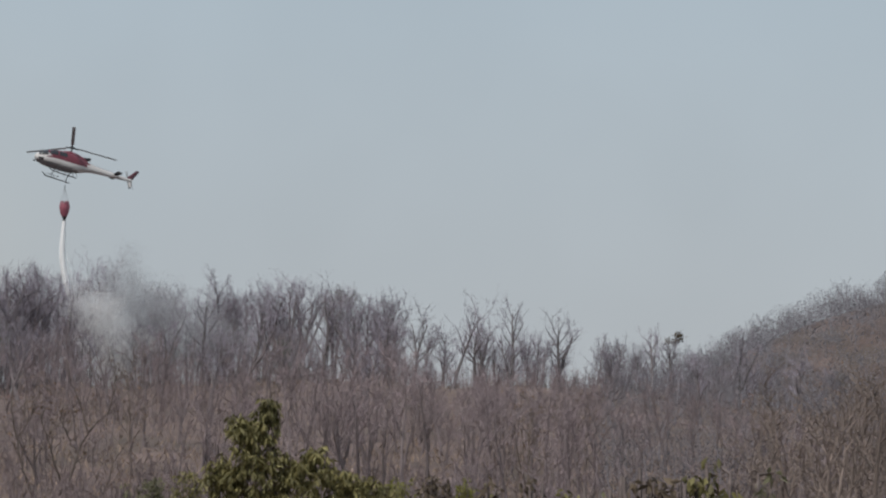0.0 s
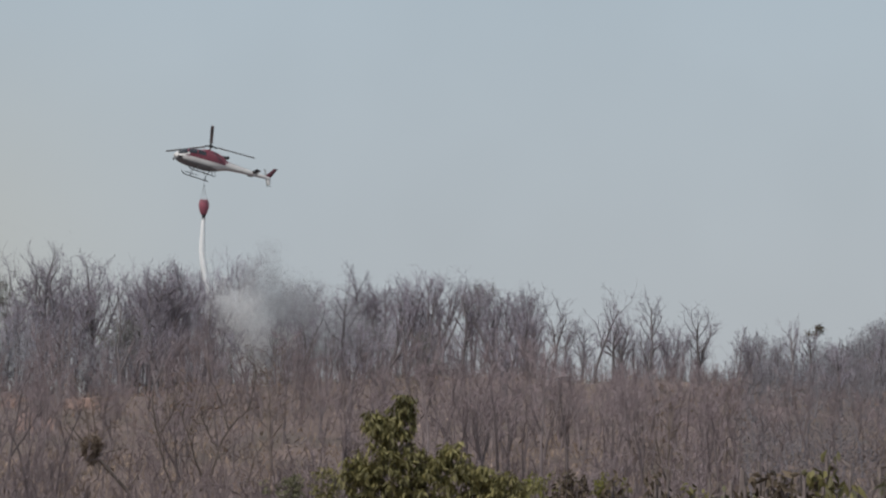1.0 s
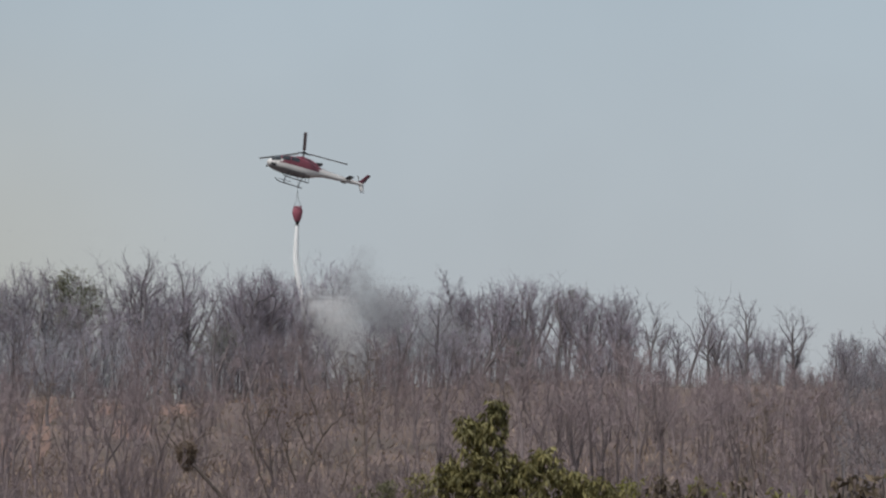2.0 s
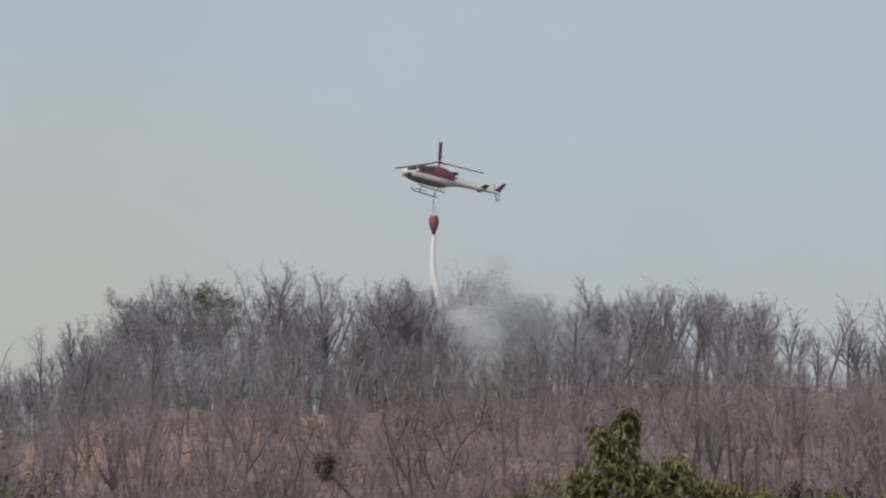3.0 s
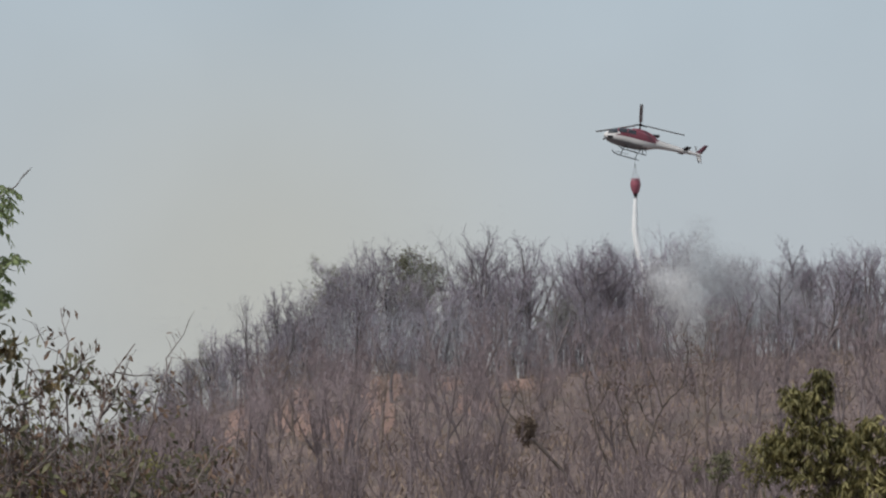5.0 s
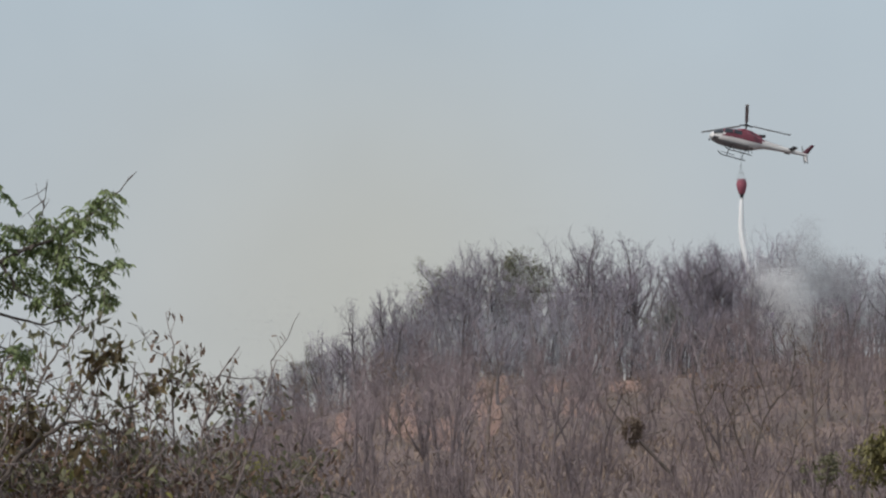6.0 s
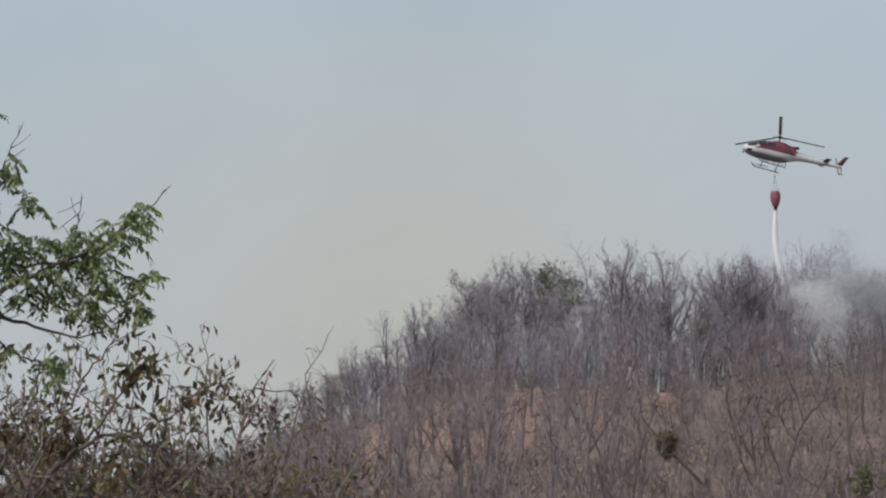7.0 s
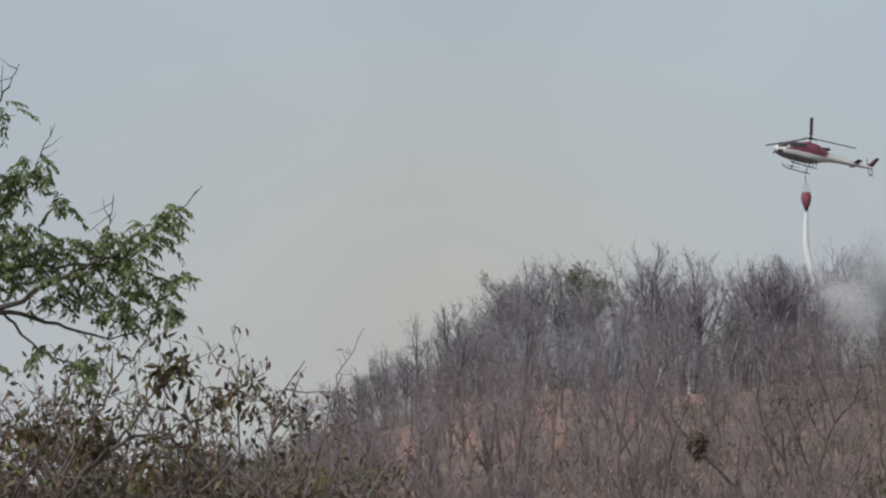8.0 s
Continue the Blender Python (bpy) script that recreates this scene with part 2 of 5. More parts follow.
def mesh_of(name, v, q, t, smooth=True):
    me = bpy.data.meshes.new(name)
    me.vertices.add(len(v))
    me.vertices.foreach_set("co", np.asarray(v, np.float32).ravel())
    me.loops.add(len(q) * 4 + len(t) * 3)
    me.loops.foreach_set("vertex_index", np.concatenate([q.ravel(), t.ravel()]).astype(np.int32))
    me.polygons.add(len(q) + len(t))
    me.polygons.foreach_set("loop_start", np.concatenate([np.arange(len(q)) * 4, len(q) * 4 + np.arange(len(t)) * 3]).astype(np.int32))
    me.polygons.foreach_set("use_smooth", np.full(len(q) + len(t), smooth))
    me.update(calc_edges=True)
    me.validate()
    return me


def part(name, data, mat, parent=None, label="", smooth=True):
    """One mesh object from a Buf or a mesh, under a thing or a part."""
    me = data if isinstance(data, bpy.types.Mesh) else data.mesh(name, smooth)
    if mat and not me.materials:
        me.materials.append(mat)
    ob = new(name, me)
    ob.parent = parent
    if label:
        ob["label"] = label
    return ob


def scatter(arrs, rng, spots, angles, scales, name):
    """One mesh of many copies: variants (v, q, t) at spots, turned and scaled."""
    V, Q, T, W, n = [], [], [], [], 0
    pick = rng.integers(0, len(arrs), len(spots))
    for p, a, s, k in zip(spots, angles, scales, pick):
        v, q, t, *stem = arrs[k]
        c, sn = math.cos(a), math.sin(a)
        w = v * np.asarray(s)
        V.append(np.stack([w[:, 0] * c - w[:, 1] * sn, w[:, 0] * sn + w[:, 1] * c, w[:, 2]], -1) + p)
        Q.append(q + n)
        T.append(t + n)
        W.append(np.arange(len(q)) < (stem[0] if stem else 0))
        n += len(v)
    me = mesh_of(name, np.concatenate(V), np.concatenate(Q), np.concatenate(T))
    slot = np.zeros(len(me.polygons), np.int32)
    wood = np.concatenate(W)
    if len(slot) >= len(wood):
        slot[: len(wood)] = wood
        me.polygons.foreach_set("material_index", slot)
    return me


def polar(az, d):
    """x, y of a place by its bearing in degrees (from +y towards +x) and distance from the camera's stand."""
    a = np.radians(az)
    return d * np.sin(a), d * np.cos(a)


# ---- the lie of the land ----
RIDGE_D = 290.0
RIDGE_AZ = [-40, -26, -21, -18.8, -17.3, -16.4, -15.6, -15.0, -13.8, -12.6, -10.0, -6.7, -4.0, -1.0, -0.2, 1.0, 3.5, 6.0, 9.0, 14.0, 30.0]
RIDGE_TOP = [1, 1, 3.0, 7.0, 11.5, 14.0, 17.0, 19.6, 23.0, 24.4, 24.6, 24.6, 23.6, 22.4, 19.0, 18.4, 17.6, 16.5, 15.0, 12.0, 4.0]   # tree tops
RIDGE_TREE = [3, 3, 4.0, 5.0, 6.0, 7.5, 9.0, 10.5, 13.0, 14.0, 14.5, 13.0, 11.5, 9.5, 7.0, 6.0, 5.5, 5.5, 5.5, 5.5, 4.0]             # their height
FAR_AZ = [-20, -2, 2, 4.0, 5.4, 6.3, 7.1, 8.0, 9.0, 12.0, 20.0, 40.0]
FAR_TOP = [2, 6, 17.5, 22.6, 26.0, 30.0, 32.2, 34.7, 36.9, 41.5, 45.0, 30.0]


def smooth(t):
    t = np.clip(t, 0, 1)
    return t * t * (3 - 2 * t)


def ridge_ground(az):
    return np.maximum(np.interp(az, RIDGE_AZ, RIDGE_TOP) - np.interp(az, RIDGE_AZ, RIDGE_TREE), 0.2)


def ground_z(az, d):
    front = smooth((d - 95) / 195)
    back = 1 - smooth((d - 294) / 90) * 0.75
    z = ridge_ground(az) * front * back
    far = np.maximum(np.interp(az, FAR_AZ, FAR_TOP) - 6, 0) * smooth((d - 330) / 90) * (1 - smooth((d - 425) / 400))
    lump = 0.35 * np.sin(d * 0.11 + az * 0.9) * np.sin(az * 1.7 + d * 0.031) * smooth((d - 60) / 80)
    return np.maximum(z, far) + lump * (d < 900)


def build_ground():
    az = np.concatenate([np.linspace(-30, 20, 161), np.linspace(20, 330, 125)[1:-1]])
    d = np.concatenate([[0.0], np.geomspace(2, 90, 22), np.linspace(95, 440, 116), np.geomspace(460, 4500, 24)])
    A, D = np.meshgrid(az, d)
    back = np.where(A > 180, A - 360, A)
    Z = ground_z(back, D) * (np.abs(back) < 60)
    X, Y = polar(A, D)
    b = Buf()
    b.grid(np.stack([X, Y, Z], -1), loop=True)
    return tagged(part("ground", b, M_GROUND), "dry hillside ground strewn with reddish brown leaf litter", "ground", kind="structure")


ground = build_ground()


# ---- bare trees ----
def unit(v):
    return v / (np.linalg.norm(v) + 1e-9)


def limb(rng, start, way, length, n, bend=0.25, lift=0.0):
    """A wandering line of n + 1 points."""
    pts, d = [np.array(start, float)], unit(np.array(way, float))
    for _ in range(n):
        d = unit(d + rng.normal(0, bend, 3) + (0, 0, lift))
        pts.append(pts[-1] + d * length / n)
    return np.array(pts)


def along(pts, t):
    """The point and the direction a share t along a line of points."""
    x = t * (len(pts) - 1)
    i = min(int(x), len(pts) - 2)
    return pts[i] + (pts[i + 1] - pts[i]) * (x - i), unit(pts[i + 1] - pts[i])


def grow(seed, H, clear=0.4, limbs=11, branches=5, twigs=5, spread=0.3, r0=0.16, rt=0.016, fork=False, sides=(6, 4, 3), lean=0.04, lift=0.06, thin=False, flat=False, up=0.0, wild=0.85):
    """A leafless tree H high: wood (trunk and limbs) and crown (branches and twigs), and the twigs' ends. up: how steeply it sweeps up; wild: how unruly its twigs are."""
    rng = np.random.default_rng(seed)
    wood, crown, ends = Buf(), Buf(), []
    trunk = limb(rng, (0, 0, -0.4), (rng.normal(0, lean), rng.normal(0, lean), 1), H * 0.84, 7, 0.08, 0.05)
    stems = [(trunk, r0)]
    if fork:
        p, d = along(trunk, clear * 0.9)
        side = unit(np.array([rng.normal(), rng.normal(), 0]))
        stems.append((limb(rng, p, d + side * 0.5, H * (0.85 - clear * 0.8), 6, 0.08, 0.08), r0 * 0.7))
    turn = rng.uniform(0, 6.28)
    for s, (line, r) in enumerate(stems):
        wood.tube(line, np.linspace(r, r * 0.18, len(line)) + (0.35 * r * (np.arange(len(line)) == 0) if s == 0 else 0), sides[0])
        for k in range(limbs if s == 0 else limbs // 2):
            t = (clear if s == 0 else 0.2) + (1 - (clear if s == 0 else 0.2)) * ((k + rng.uniform(0, 0.8)) / (limbs if s == 0 else limbs // 2)) ** 0.9
            p, d = along(line, min(t, 0.99))
            turn += 2.4 + rng.normal(0, 0.3)
            rise = rng.uniform(0.2, 1.0) + 0.8 * (t - 0.45) + up * rng.uniform(0.5, 1.3)
            way = np.array([math.cos(turn), math.sin(turn), rise])
            ln = H * spread * rng.uniform(0.65, 1.25) * (1.15 - 0.55 * t)
            rl = r * (0.5 - 0.36 * t)
            lp = limb(rng, p, way, ln, 3 if thin else 4, 0.24 - 0.08 * min(up, 1), lift)
            wood.tube(lp, np.linspace(rl, rl * 0.3, len(lp)), sides[1])
            for b in range(branches):
                tb = 0.25 + 0.75 * (b + rng.uniform(0, 0.9)) / branches
                q, e = along(lp, min(tb, 0.99))
                way = e + rng.normal(0, 0.88 * wild, 3) + (0, 0, 0.25 + 0.4 * up)
                bl = ln * rng.uniform(0.3, 0.6)
                bp = limb(rng, q, way, bl, 1 if thin else 2, 0.22, lift)
                rb = max(rl * 0.34, rt * 1.3)
                crown.tube(bp, np.linspace(rb, rt * 0.9, len(bp)), sides[2])
                for w in range(twigs):
                    u, g = along(bp, rng.uniform(0.2, 1.0) if w else 0.99)
                    way = g * 0.7 + rng.normal(0, wild, 3) + (0, 0, 0.1 + 0.4 * up)
                    tp = limb(rng, u, way, bl * rng.uniform(0.3, 0.75), 1)
                    if thin or flat:
                        crown.ribbon(tp[0], tp[-1], rt, rng.normal(0, 1, 3))
                    else:
                        crown.tube(tp, [rt, rt * 0.55], 3)
                    ends.append(tp[-1])
    ends = np.array(ends)
    fit = np.array((1, 1, H / np.quantile(ends[:, 2], 0.995)))
    for buf in (wood, crown):
        buf.v = [v * fit for v in buf.v]
    return wood, crown, ends * fit


def droop_leaves(rng, spots, per, spread, length, width, hang=0.6):
    """Loose sprays of hanging leaves round the given spots."""
    b = Buf()
    n = len(spots) * per
    base = np.repeat(spots, per, 0) + rng.normal(0, spread, (n, 3))
    way = rng.normal(0, 1, (n, 3)) * (1, 1, 0.6) + (0, 0, -hang * 1.6)
    b.leaves(base, way, rng.normal(0, 1, (n, 3)) + (0, 0, 0.6), length * rng.uniform(0.6, 1.25, n), width * rng.uniform(0.7, 1.2, n))
    return b


def thing(name, label, category, group="", m=None):
    ob = tagged(new(name), label, category, group)
    ob.empty_display_size = 0.2
    if m is not None:
        ob.matrix_basis = m
    return ob


def placed(x, y, z, turn=0.0, s=1.0, sz=None):
    return Matrix.Translation((x, y, z)) @ Matrix.Rotation(turn, 4, "Z") @ Matrix.Diagonal((s, s, sz or s, 1))


def patchy(x, y, size, seed):
    """Slow uneven variation over the ground, about -1 to 1."""
    return noise.noise(Vector((x / size, y / size, seed))) * 1.6


def ridge_forest():
    """Leafless trees along the crest; ten kinds, each tree a thing of its own."""
    rng = np.random.default_rng(11)
    kinds = []
    for k in range(10):
        slim = k % 3 == 0
        wood, crown, ends = grow(100 + k, 10.0, clear=rng.uniform(0.30, 0.48), limbs=10 if slim else 13, branches=6, twigs=10, flat=True,
                                 spread=0.27 if slim else 0.37, r0=rng.uniform(0.20, 0.29), rt=0.0105, fork=k % 2 == 1, up=0.4, wild=0.68, lift=0.07)
        kinds.append((wood.mesh("trunk"), crown.mesh("crown"), ends))
    leafy = [droop_leaves(rng, e[rng.permutation(len(e))[:200]], 16, 0.24, 0.15, 0.075).mesh("leaves") for _, _, e in kinds[:4]]
    count = 0
    while count < 190:
        az = rng.uniform(-20.5, 11.5)
        d = rng.uniform(276, 302)
        if rng.uniform(-1.5, 0.6) > patchy(d * az * 0.0175, d * 0.4, 9, 5):
            continue
        H = float(np.interp(az, RIDGE_AZ, RIDGE_TREE)) * rng.choice([rng.uniform(0.55, 0.88), rng.uniform(0.88, 1.05)]) * (0.94 if az < -13.6 else 1.0)
        x, y = polar(az, d)
        k = int(rng.integers(0, 10))
        green = count % 17 == 3 and k < 4
        tree = thing("bare_tree", "leafless grey tree with dusty olive leaf tufts on the ridge" if green else "tall leafless grey tree standing on the dry ridge",
                     "tree", "trees along the ridge", placed(x, y, float(ground_z(az, d)) - 0.1, rng.uniform(0, 6.28), H / 10 * rng.uniform(0.9, 1.1), H / 10))
        part("trunk", kinds[k][0], M_BARK, tree)
        crown = part("crown", kinds[k][1], M_TWIG, tree)
        if green:
            part("leaves", leafy[k], M_DUST, crown, "dusty olive green leaves")
        count += 1


def marked_trees():
    """Ridge trees that stand out by their shape, height or leaves."""
    rng = np.random.default_rng(23)
    rows = [  # bearing, distance, top, height, kind of crown
        (-6.75, 288, 25.6, 13.0, "wide"), (-4.1, 290, 24.6, 12.0, "slim"), (-2.75, 290, 24.4, 11.5, "wide"), (-1.0, 290, 23.0, 10.5, "wide"), (-1.6, 287, 22.6, 10.5, "wide"),
        (-10.95, 286, 26.0, 15.0, "slim"), (-11.95, 288, 23.6, 13.0, "green"), (-13.75, 282, 22.5, 12.0, "tufted"), (-15.0, 282, 19.4, 9.5, "round"), (-12.6, 286, 24.4, 13.5, "wide"),
        (-9.0, 288, 24.4, 13.5, "slim"), (-8.3, 292, 23.6, 12.0, "slim"), (-11.6, 290, 25.0, 14.0, "wide"), (-5.4, 289, 23.0, 11.0, "slim"), (-3.5, 288, 23.4, 11.0, "wide"),
        (1.0, 296, 19.2, 7.5, "wide"), (2.1, 296, 19.3, 7.5, "wide"), (3.6, 298, 18.6, 7.0, "slim"), (4.82, 298, 19.0, 6.5, "clump"), (-7.6, 290, 24.0, 12.5, "slim"),
        (-14.4, 288, 19.8, 10.0, "wide"), (-16.2, 285, 14.0, 7.5, "wide"), (-17.2, 282, 12.0, 6.5, "wide"), (-18.1, 280, 10.8, 6.0, "slim"), (-12.45, 282, 22.0, 11.5, "dusty"), (-13.3, 284, 21.5, 11.0, "dusty"), (-5.9, 262, 16.5, 8.0, "dusty"), (-3.0, 264, 16.2, 8.0, "dusty"),
        (-9.2, 264, 0, 7.5, "dusty")]
    for n, (az, d, top, H, kind) in enumerate(rows):
        shape = {"slim": dict(spread=0.27, up=0.5), "round": dict(spread=0.22, up=0.5, clear=0.66), "tufted": dict(spread=0.30, up=0.4, clear=0.5)}.get(kind, dict(spread=0.38, up=0.45))
        shape = {"clear": 0.40, **shape}
        wood, crown, ends = grow(300 + n, H, limbs=13, branches=6, twigs=8, r0=0.28, rt=0.0115, fork=kind == "wide", wild=0.62, lift=0.1, flat=True, **shape)
        x, y = polar(az, d)
        top = top or float(ground_z(az, d)) - 0.1 + H * 0.98
        words = {"green": "dark green leafy tree among leafless ones", "dusty": "half bare tree with dusty green leaves", "tufted": "pale-trunked tree with leaf tufts at its branch ends", "clump": "bare ridge tree with dark leaf clumps"}
        tree = thing("tall_tree", words.get(kind, "tall leafless tree with fine upswept twigs"), "tree", "", placed(x, y, top - H * 0.98))
        part("trunk", wood, M_BARK, tree)
        top_part = part("crown", crown, M_TWIG, tree)
        if kind in words:
            few = ends[rng.permutation(len(ends))[: {"green": 380, "dusty": 170, "tufted": 130, "clump": 0}[kind]]] if kind != "clump" else \
                np.array([(0.7, 0, H * 0.99), (0.95, 0.2, H * 0.95), (0.6, 0.2, H * 0.91), (-0.25, 0.1, H * 0.87)])
            b = droop_leaves(rng, few, 16 if kind != "clump" else 70, 0.20 if kind != "clump" else 0.24, 0.19 if kind != "clump" else 0.24, 0.095 if kind != "clump" else 0.13)
            part("leaves", b, {"dusty": M_DUST, "green": M_OLIVE, "tufted": M_OLIVE, "clump": M_WITHER}[kind], top_part, "dark withered leaf clumps" if kind == "clump" else "green leaves on the upper twigs")


def joined(wood, crown):
    (v, q, t), (v2, q2, t2) = wood.arrays(), crown.arrays()
    return np.concatenate([v, v2]), np.concatenate([q, q2 + len(v)]), np.concatenate([t, t2 + len(v)]), len(q)


def hillside_trees():
    """Larger single trees that stand out on the ridge's near face."""
    rng = np.random.default_rng(29)
    for n, (az, d, H) in enumerate(((-9.2, 246, 10.5), (-7.5, 250, 9.5), (-5.6, 240, 9.0), (-11.9, 240, 9.5), (-13.4, 236, 9.0), (-14.9, 238, 8.5), (-15.9, 240, 7.0), (-10.5, 222, 8.0), (-8.4, 215, 7.5), (-6.6, 205, 7.0), (-3.9, 238, 9.0), (-2.3, 244, 9.0),
                                     (-0.9, 236, 8.0), (0.8, 250, 7.5), (2.6, 246, 7.5), (4.4, 252, 7.0), (6.2, 244, 7.5), (-4.6, 200, 6.8), (-1.5, 196, 6.5), (1.7, 205, 6.5), (3.6, 198, 6.2), (5.4, 210, 6.5), (-12.6, 200, 6.5), (-16.9, 225, 6.0), (-17.8, 232, 5.5), (7.4, 230, 7.0),
                                     *((-16.2 + 0.86 * k + 0.3 * math.sin(5 * k), 262 + 11 * math.sin(3.3 * k), 8.6 + 1.6 * math.sin(2.1 * k)) for k in range(22)))):
        wood, crown, ends = grow(420 + n, H, clear=rng.uniform(0.3, 0.5), limbs=10, branches=5, twigs=7, spread=rng.uniform(0.30, 0.38), r0=rng.uniform(0.16, 0.24), rt=0.010, fork=n % 2 == 0, up=0.5, wild=0.65, flat=True)
        x, y = polar(az, d)
        tree = thing("hillside_tree", "leafless dark-trunked tree on the dry hillside", "tree", "trees on the hillside", placed(x, y, float(ground_z(az, d)) - 0.1))
        part("trunk", wood, M_BARK, tree)
        part("crown", crown, M_TWIG, tree)


def open_ground(az, d):
    """Whether a place lies in one of the clearings that run down the slope."""
    return d < 268 and any(abs(az - a) < w for a, w in ((-12.85, 0.42), (-10.0, 0.4), (-14.6, 0.3), (-11.4, 0.25), (-8.6, 0.25), (-15.8, 0.2)))


def in_hollow(az, d):
    """Whether a place lies in the wooded dip between the ridge and the farther hill."""
    return az > 3.4 and d > 80 and az < 6.9 + max(0, d - 130) * 0.08


def slope_woods():
    """The woodland on the ridge's near face, too many stems to count: older trees under the crest, thinner ones below."""
    rng = np.random.default_rng(5)
    arrs = [joined(*grow(500 + k, 7.0, clear=rng.uniform(0.25, 0.5), limbs=8, branches=4, twigs=7, spread=rng.uniform(0.26, 0.38), r0=rng.uniform(0.09, 0.15), rt=0.0095, fork=k % 2 == 0, sides=(4, 3, 3), lean=0.07, thin=True, up=0.6, wild=0.6, lift=0.09)[:2]) for k in range(12)]
    spots, scales = [], []
    UPPER = 370
    while len(spots) < 870:
        upper = len(spots) < UPPER
        az = rng.uniform(-21.5, 12)
        d = rng.uniform(246, 290) if upper else math.sqrt(rng.uniform(120**2, 262**2))
        x, y = polar(az, d)
        thick = patchy(x, y, 26, 3)
        if open_ground(az, d) and rng.uniform() < 0.9:
            continue
        if rng.uniform(-0.9, 0.7) > thick + (0.5 if upper else 0.0):
            continue
        if not upper and -17 < az < -7 and d > 140 and rng.uniform() < 0.2:
            continue
        if not upper and d < 138 and -10.4 < az < -5.4:
            continue
        if not upper and in_hollow(az, d) and rng.uniform() < 0.8:
            continue
        if math.hypot(x + 34, y - 272) < 9 and upper and rng.uniform() < 0.5:
            continue
        tall = float(np.interp(az, RIDGE_AZ, RIDGE_TREE))
        room = (ridge_ground(az) - 1.6) / RIDGE_D + (rng.choice([rng.uniform(0.15, 0.45), rng.uniform(0.35, 0.72)]) * tall / RIDGE_D if upper else rng.choice([rng.uniform(-0.1, 0.25), rng.uniform(0.2, 0.65)], p=[0.62, 0.38]) * tall / RIDGE_D)
        z = float(ground_z(az, d))
        H = min(rng.uniform(5.0, 10.0), room * d + 1.6 - z)
        if H < 2.2:
            continue
        spots.append((x, y, z - 0.1))
        scales.append((H / 7, H / 7, H / 7))
    def woods(name, label, kinds, places, sizes, mat):
        me = scatter(kinds, rng, places, rng.uniform(0, 6.28, len(places)), sizes, name)
        me.materials.append(mat)
        me.materials.append(M_POLES if mat is M_SCRUB else M_STEMS)
        tagged(part(name, me, mat), label, "woodland", kind="stuff")

    woods("slope_woodland", "leafless grey woodland under the ridge's crest", arrs, spots[:UPPER], scales[:UPPER], M_WOOD)
    woods("hillside_scrub", "brownish leafless scrub covering the dry hillside", arrs, spots[UPPER:], scales[UPPER:], M_SCRUB)
    # young growth that closes the view between the trunks along the crest
    low = [joined(*grow(560 + k, 7.0, clear=0.1, limbs=7, branches=4, twigs=5, spread=0.30, r0=0.09, rt=0.013, sides=(3, 3, 3), lean=0.1, thin=True, up=0.6, wild=0.6, lift=0.1)[:2]) for k in range(6)]
    crest, sizes = [], []
    while len(crest) < 400:
        az, d = rng.uniform(-20.5, 12), (rng.uniform(238, 272) if len(crest) % 2 else rng.uniform(262, 298))
        tall = float(np.interp(az, RIDGE_AZ, RIDGE_TREE))
        x, y = polar(az, d)
        if open_ground(az, d) and rng.uniform() < 0.6:
            continue
        s = tall * rng.uniform(0.22, 0.5) / 7
        crest.append((x, y, float(ground_z(az, d)) - 0.1))
        sizes.append((s * 1.15, s * 1.15, s))
    # thin trees on the far side of the crest, which close the sky between the trunks
    for k in range(300):
        az, d = (rng.uniform(-17.5, 9) if k % 2 else rng.uniform(-15, -6)), rng.uniform(288, 304)
        s = float(np.interp(az, RIDGE_AZ, RIDGE_TREE)) * rng.uniform(0.25, 0.62) / 7
        x, y = polar(az, d)
        crest.append((x, y, float(ground_z(az, d)) - 0.1))
        sizes.append((s * 1.1, s * 1.1, s))
    for _ in range(90):
        az, d = rng.uniform(-16, 2), rng.uniform(284, 296)
        s = float(np.interp(az, RIDGE_AZ, RIDGE_TREE)) * rng.uniform(0.12, 0.28) / 7
        x, y = polar(az, d)
        crest.append((x, y, float(ground_z(az, d)) - 0.1))
        sizes.append((s * 1.5, s * 1.5, s))
    woods("young_growth", "dense leafless young growth between the ridge trees", low, crest, sizes, M_WOOD)
    # scrub at the foot of the slope
    foot, sizes = [], []
    while len(foot) < 260:
        az, d = rng.uniform(-20, 12), rng.uniform(84, 138)
        x, y = polar(az, d)
        if math.hypot(x + 3.9, y - 69.9) < 6 or (open_ground(az, d) and rng.uniform() < 0.6) or (in_hollow(az, d) and rng.uniform() < 0.7):
            continue
        H = 1.6 + d * rng.choice([rng.uniform(0.0, 0.010), rng.uniform(0.006, 0.022)])
        if -10.4 < az < -5.4:      # low scrub in front of the forked tree and the dead stem
            H = min(H, 1.6 + d * rng.uniform(-0.004, 0.004))
        foot.append((x, y, float(ground_z(az, d)) - 0.1))
        sizes.append((H / 7 * 1.3, H / 7 * 1.3, H / 7))
    for _ in range(110):
        az, d = rng.uniform(-10.6, -5.2), rng.uniform(134, 205)
        x, y = polar(az, d)
        H = rng.uniform(1.2, 2.8)
        foot.append((x, y, float(ground_z(az, d)) - 0.1))
        sizes.append((H / 7 * 1.4, H / 7 * 1.4, H / 7))
    woods("foot_scrub", "low brown leafless scrub at the foot of the slope", low, foot, sizes, M_SCRUB)


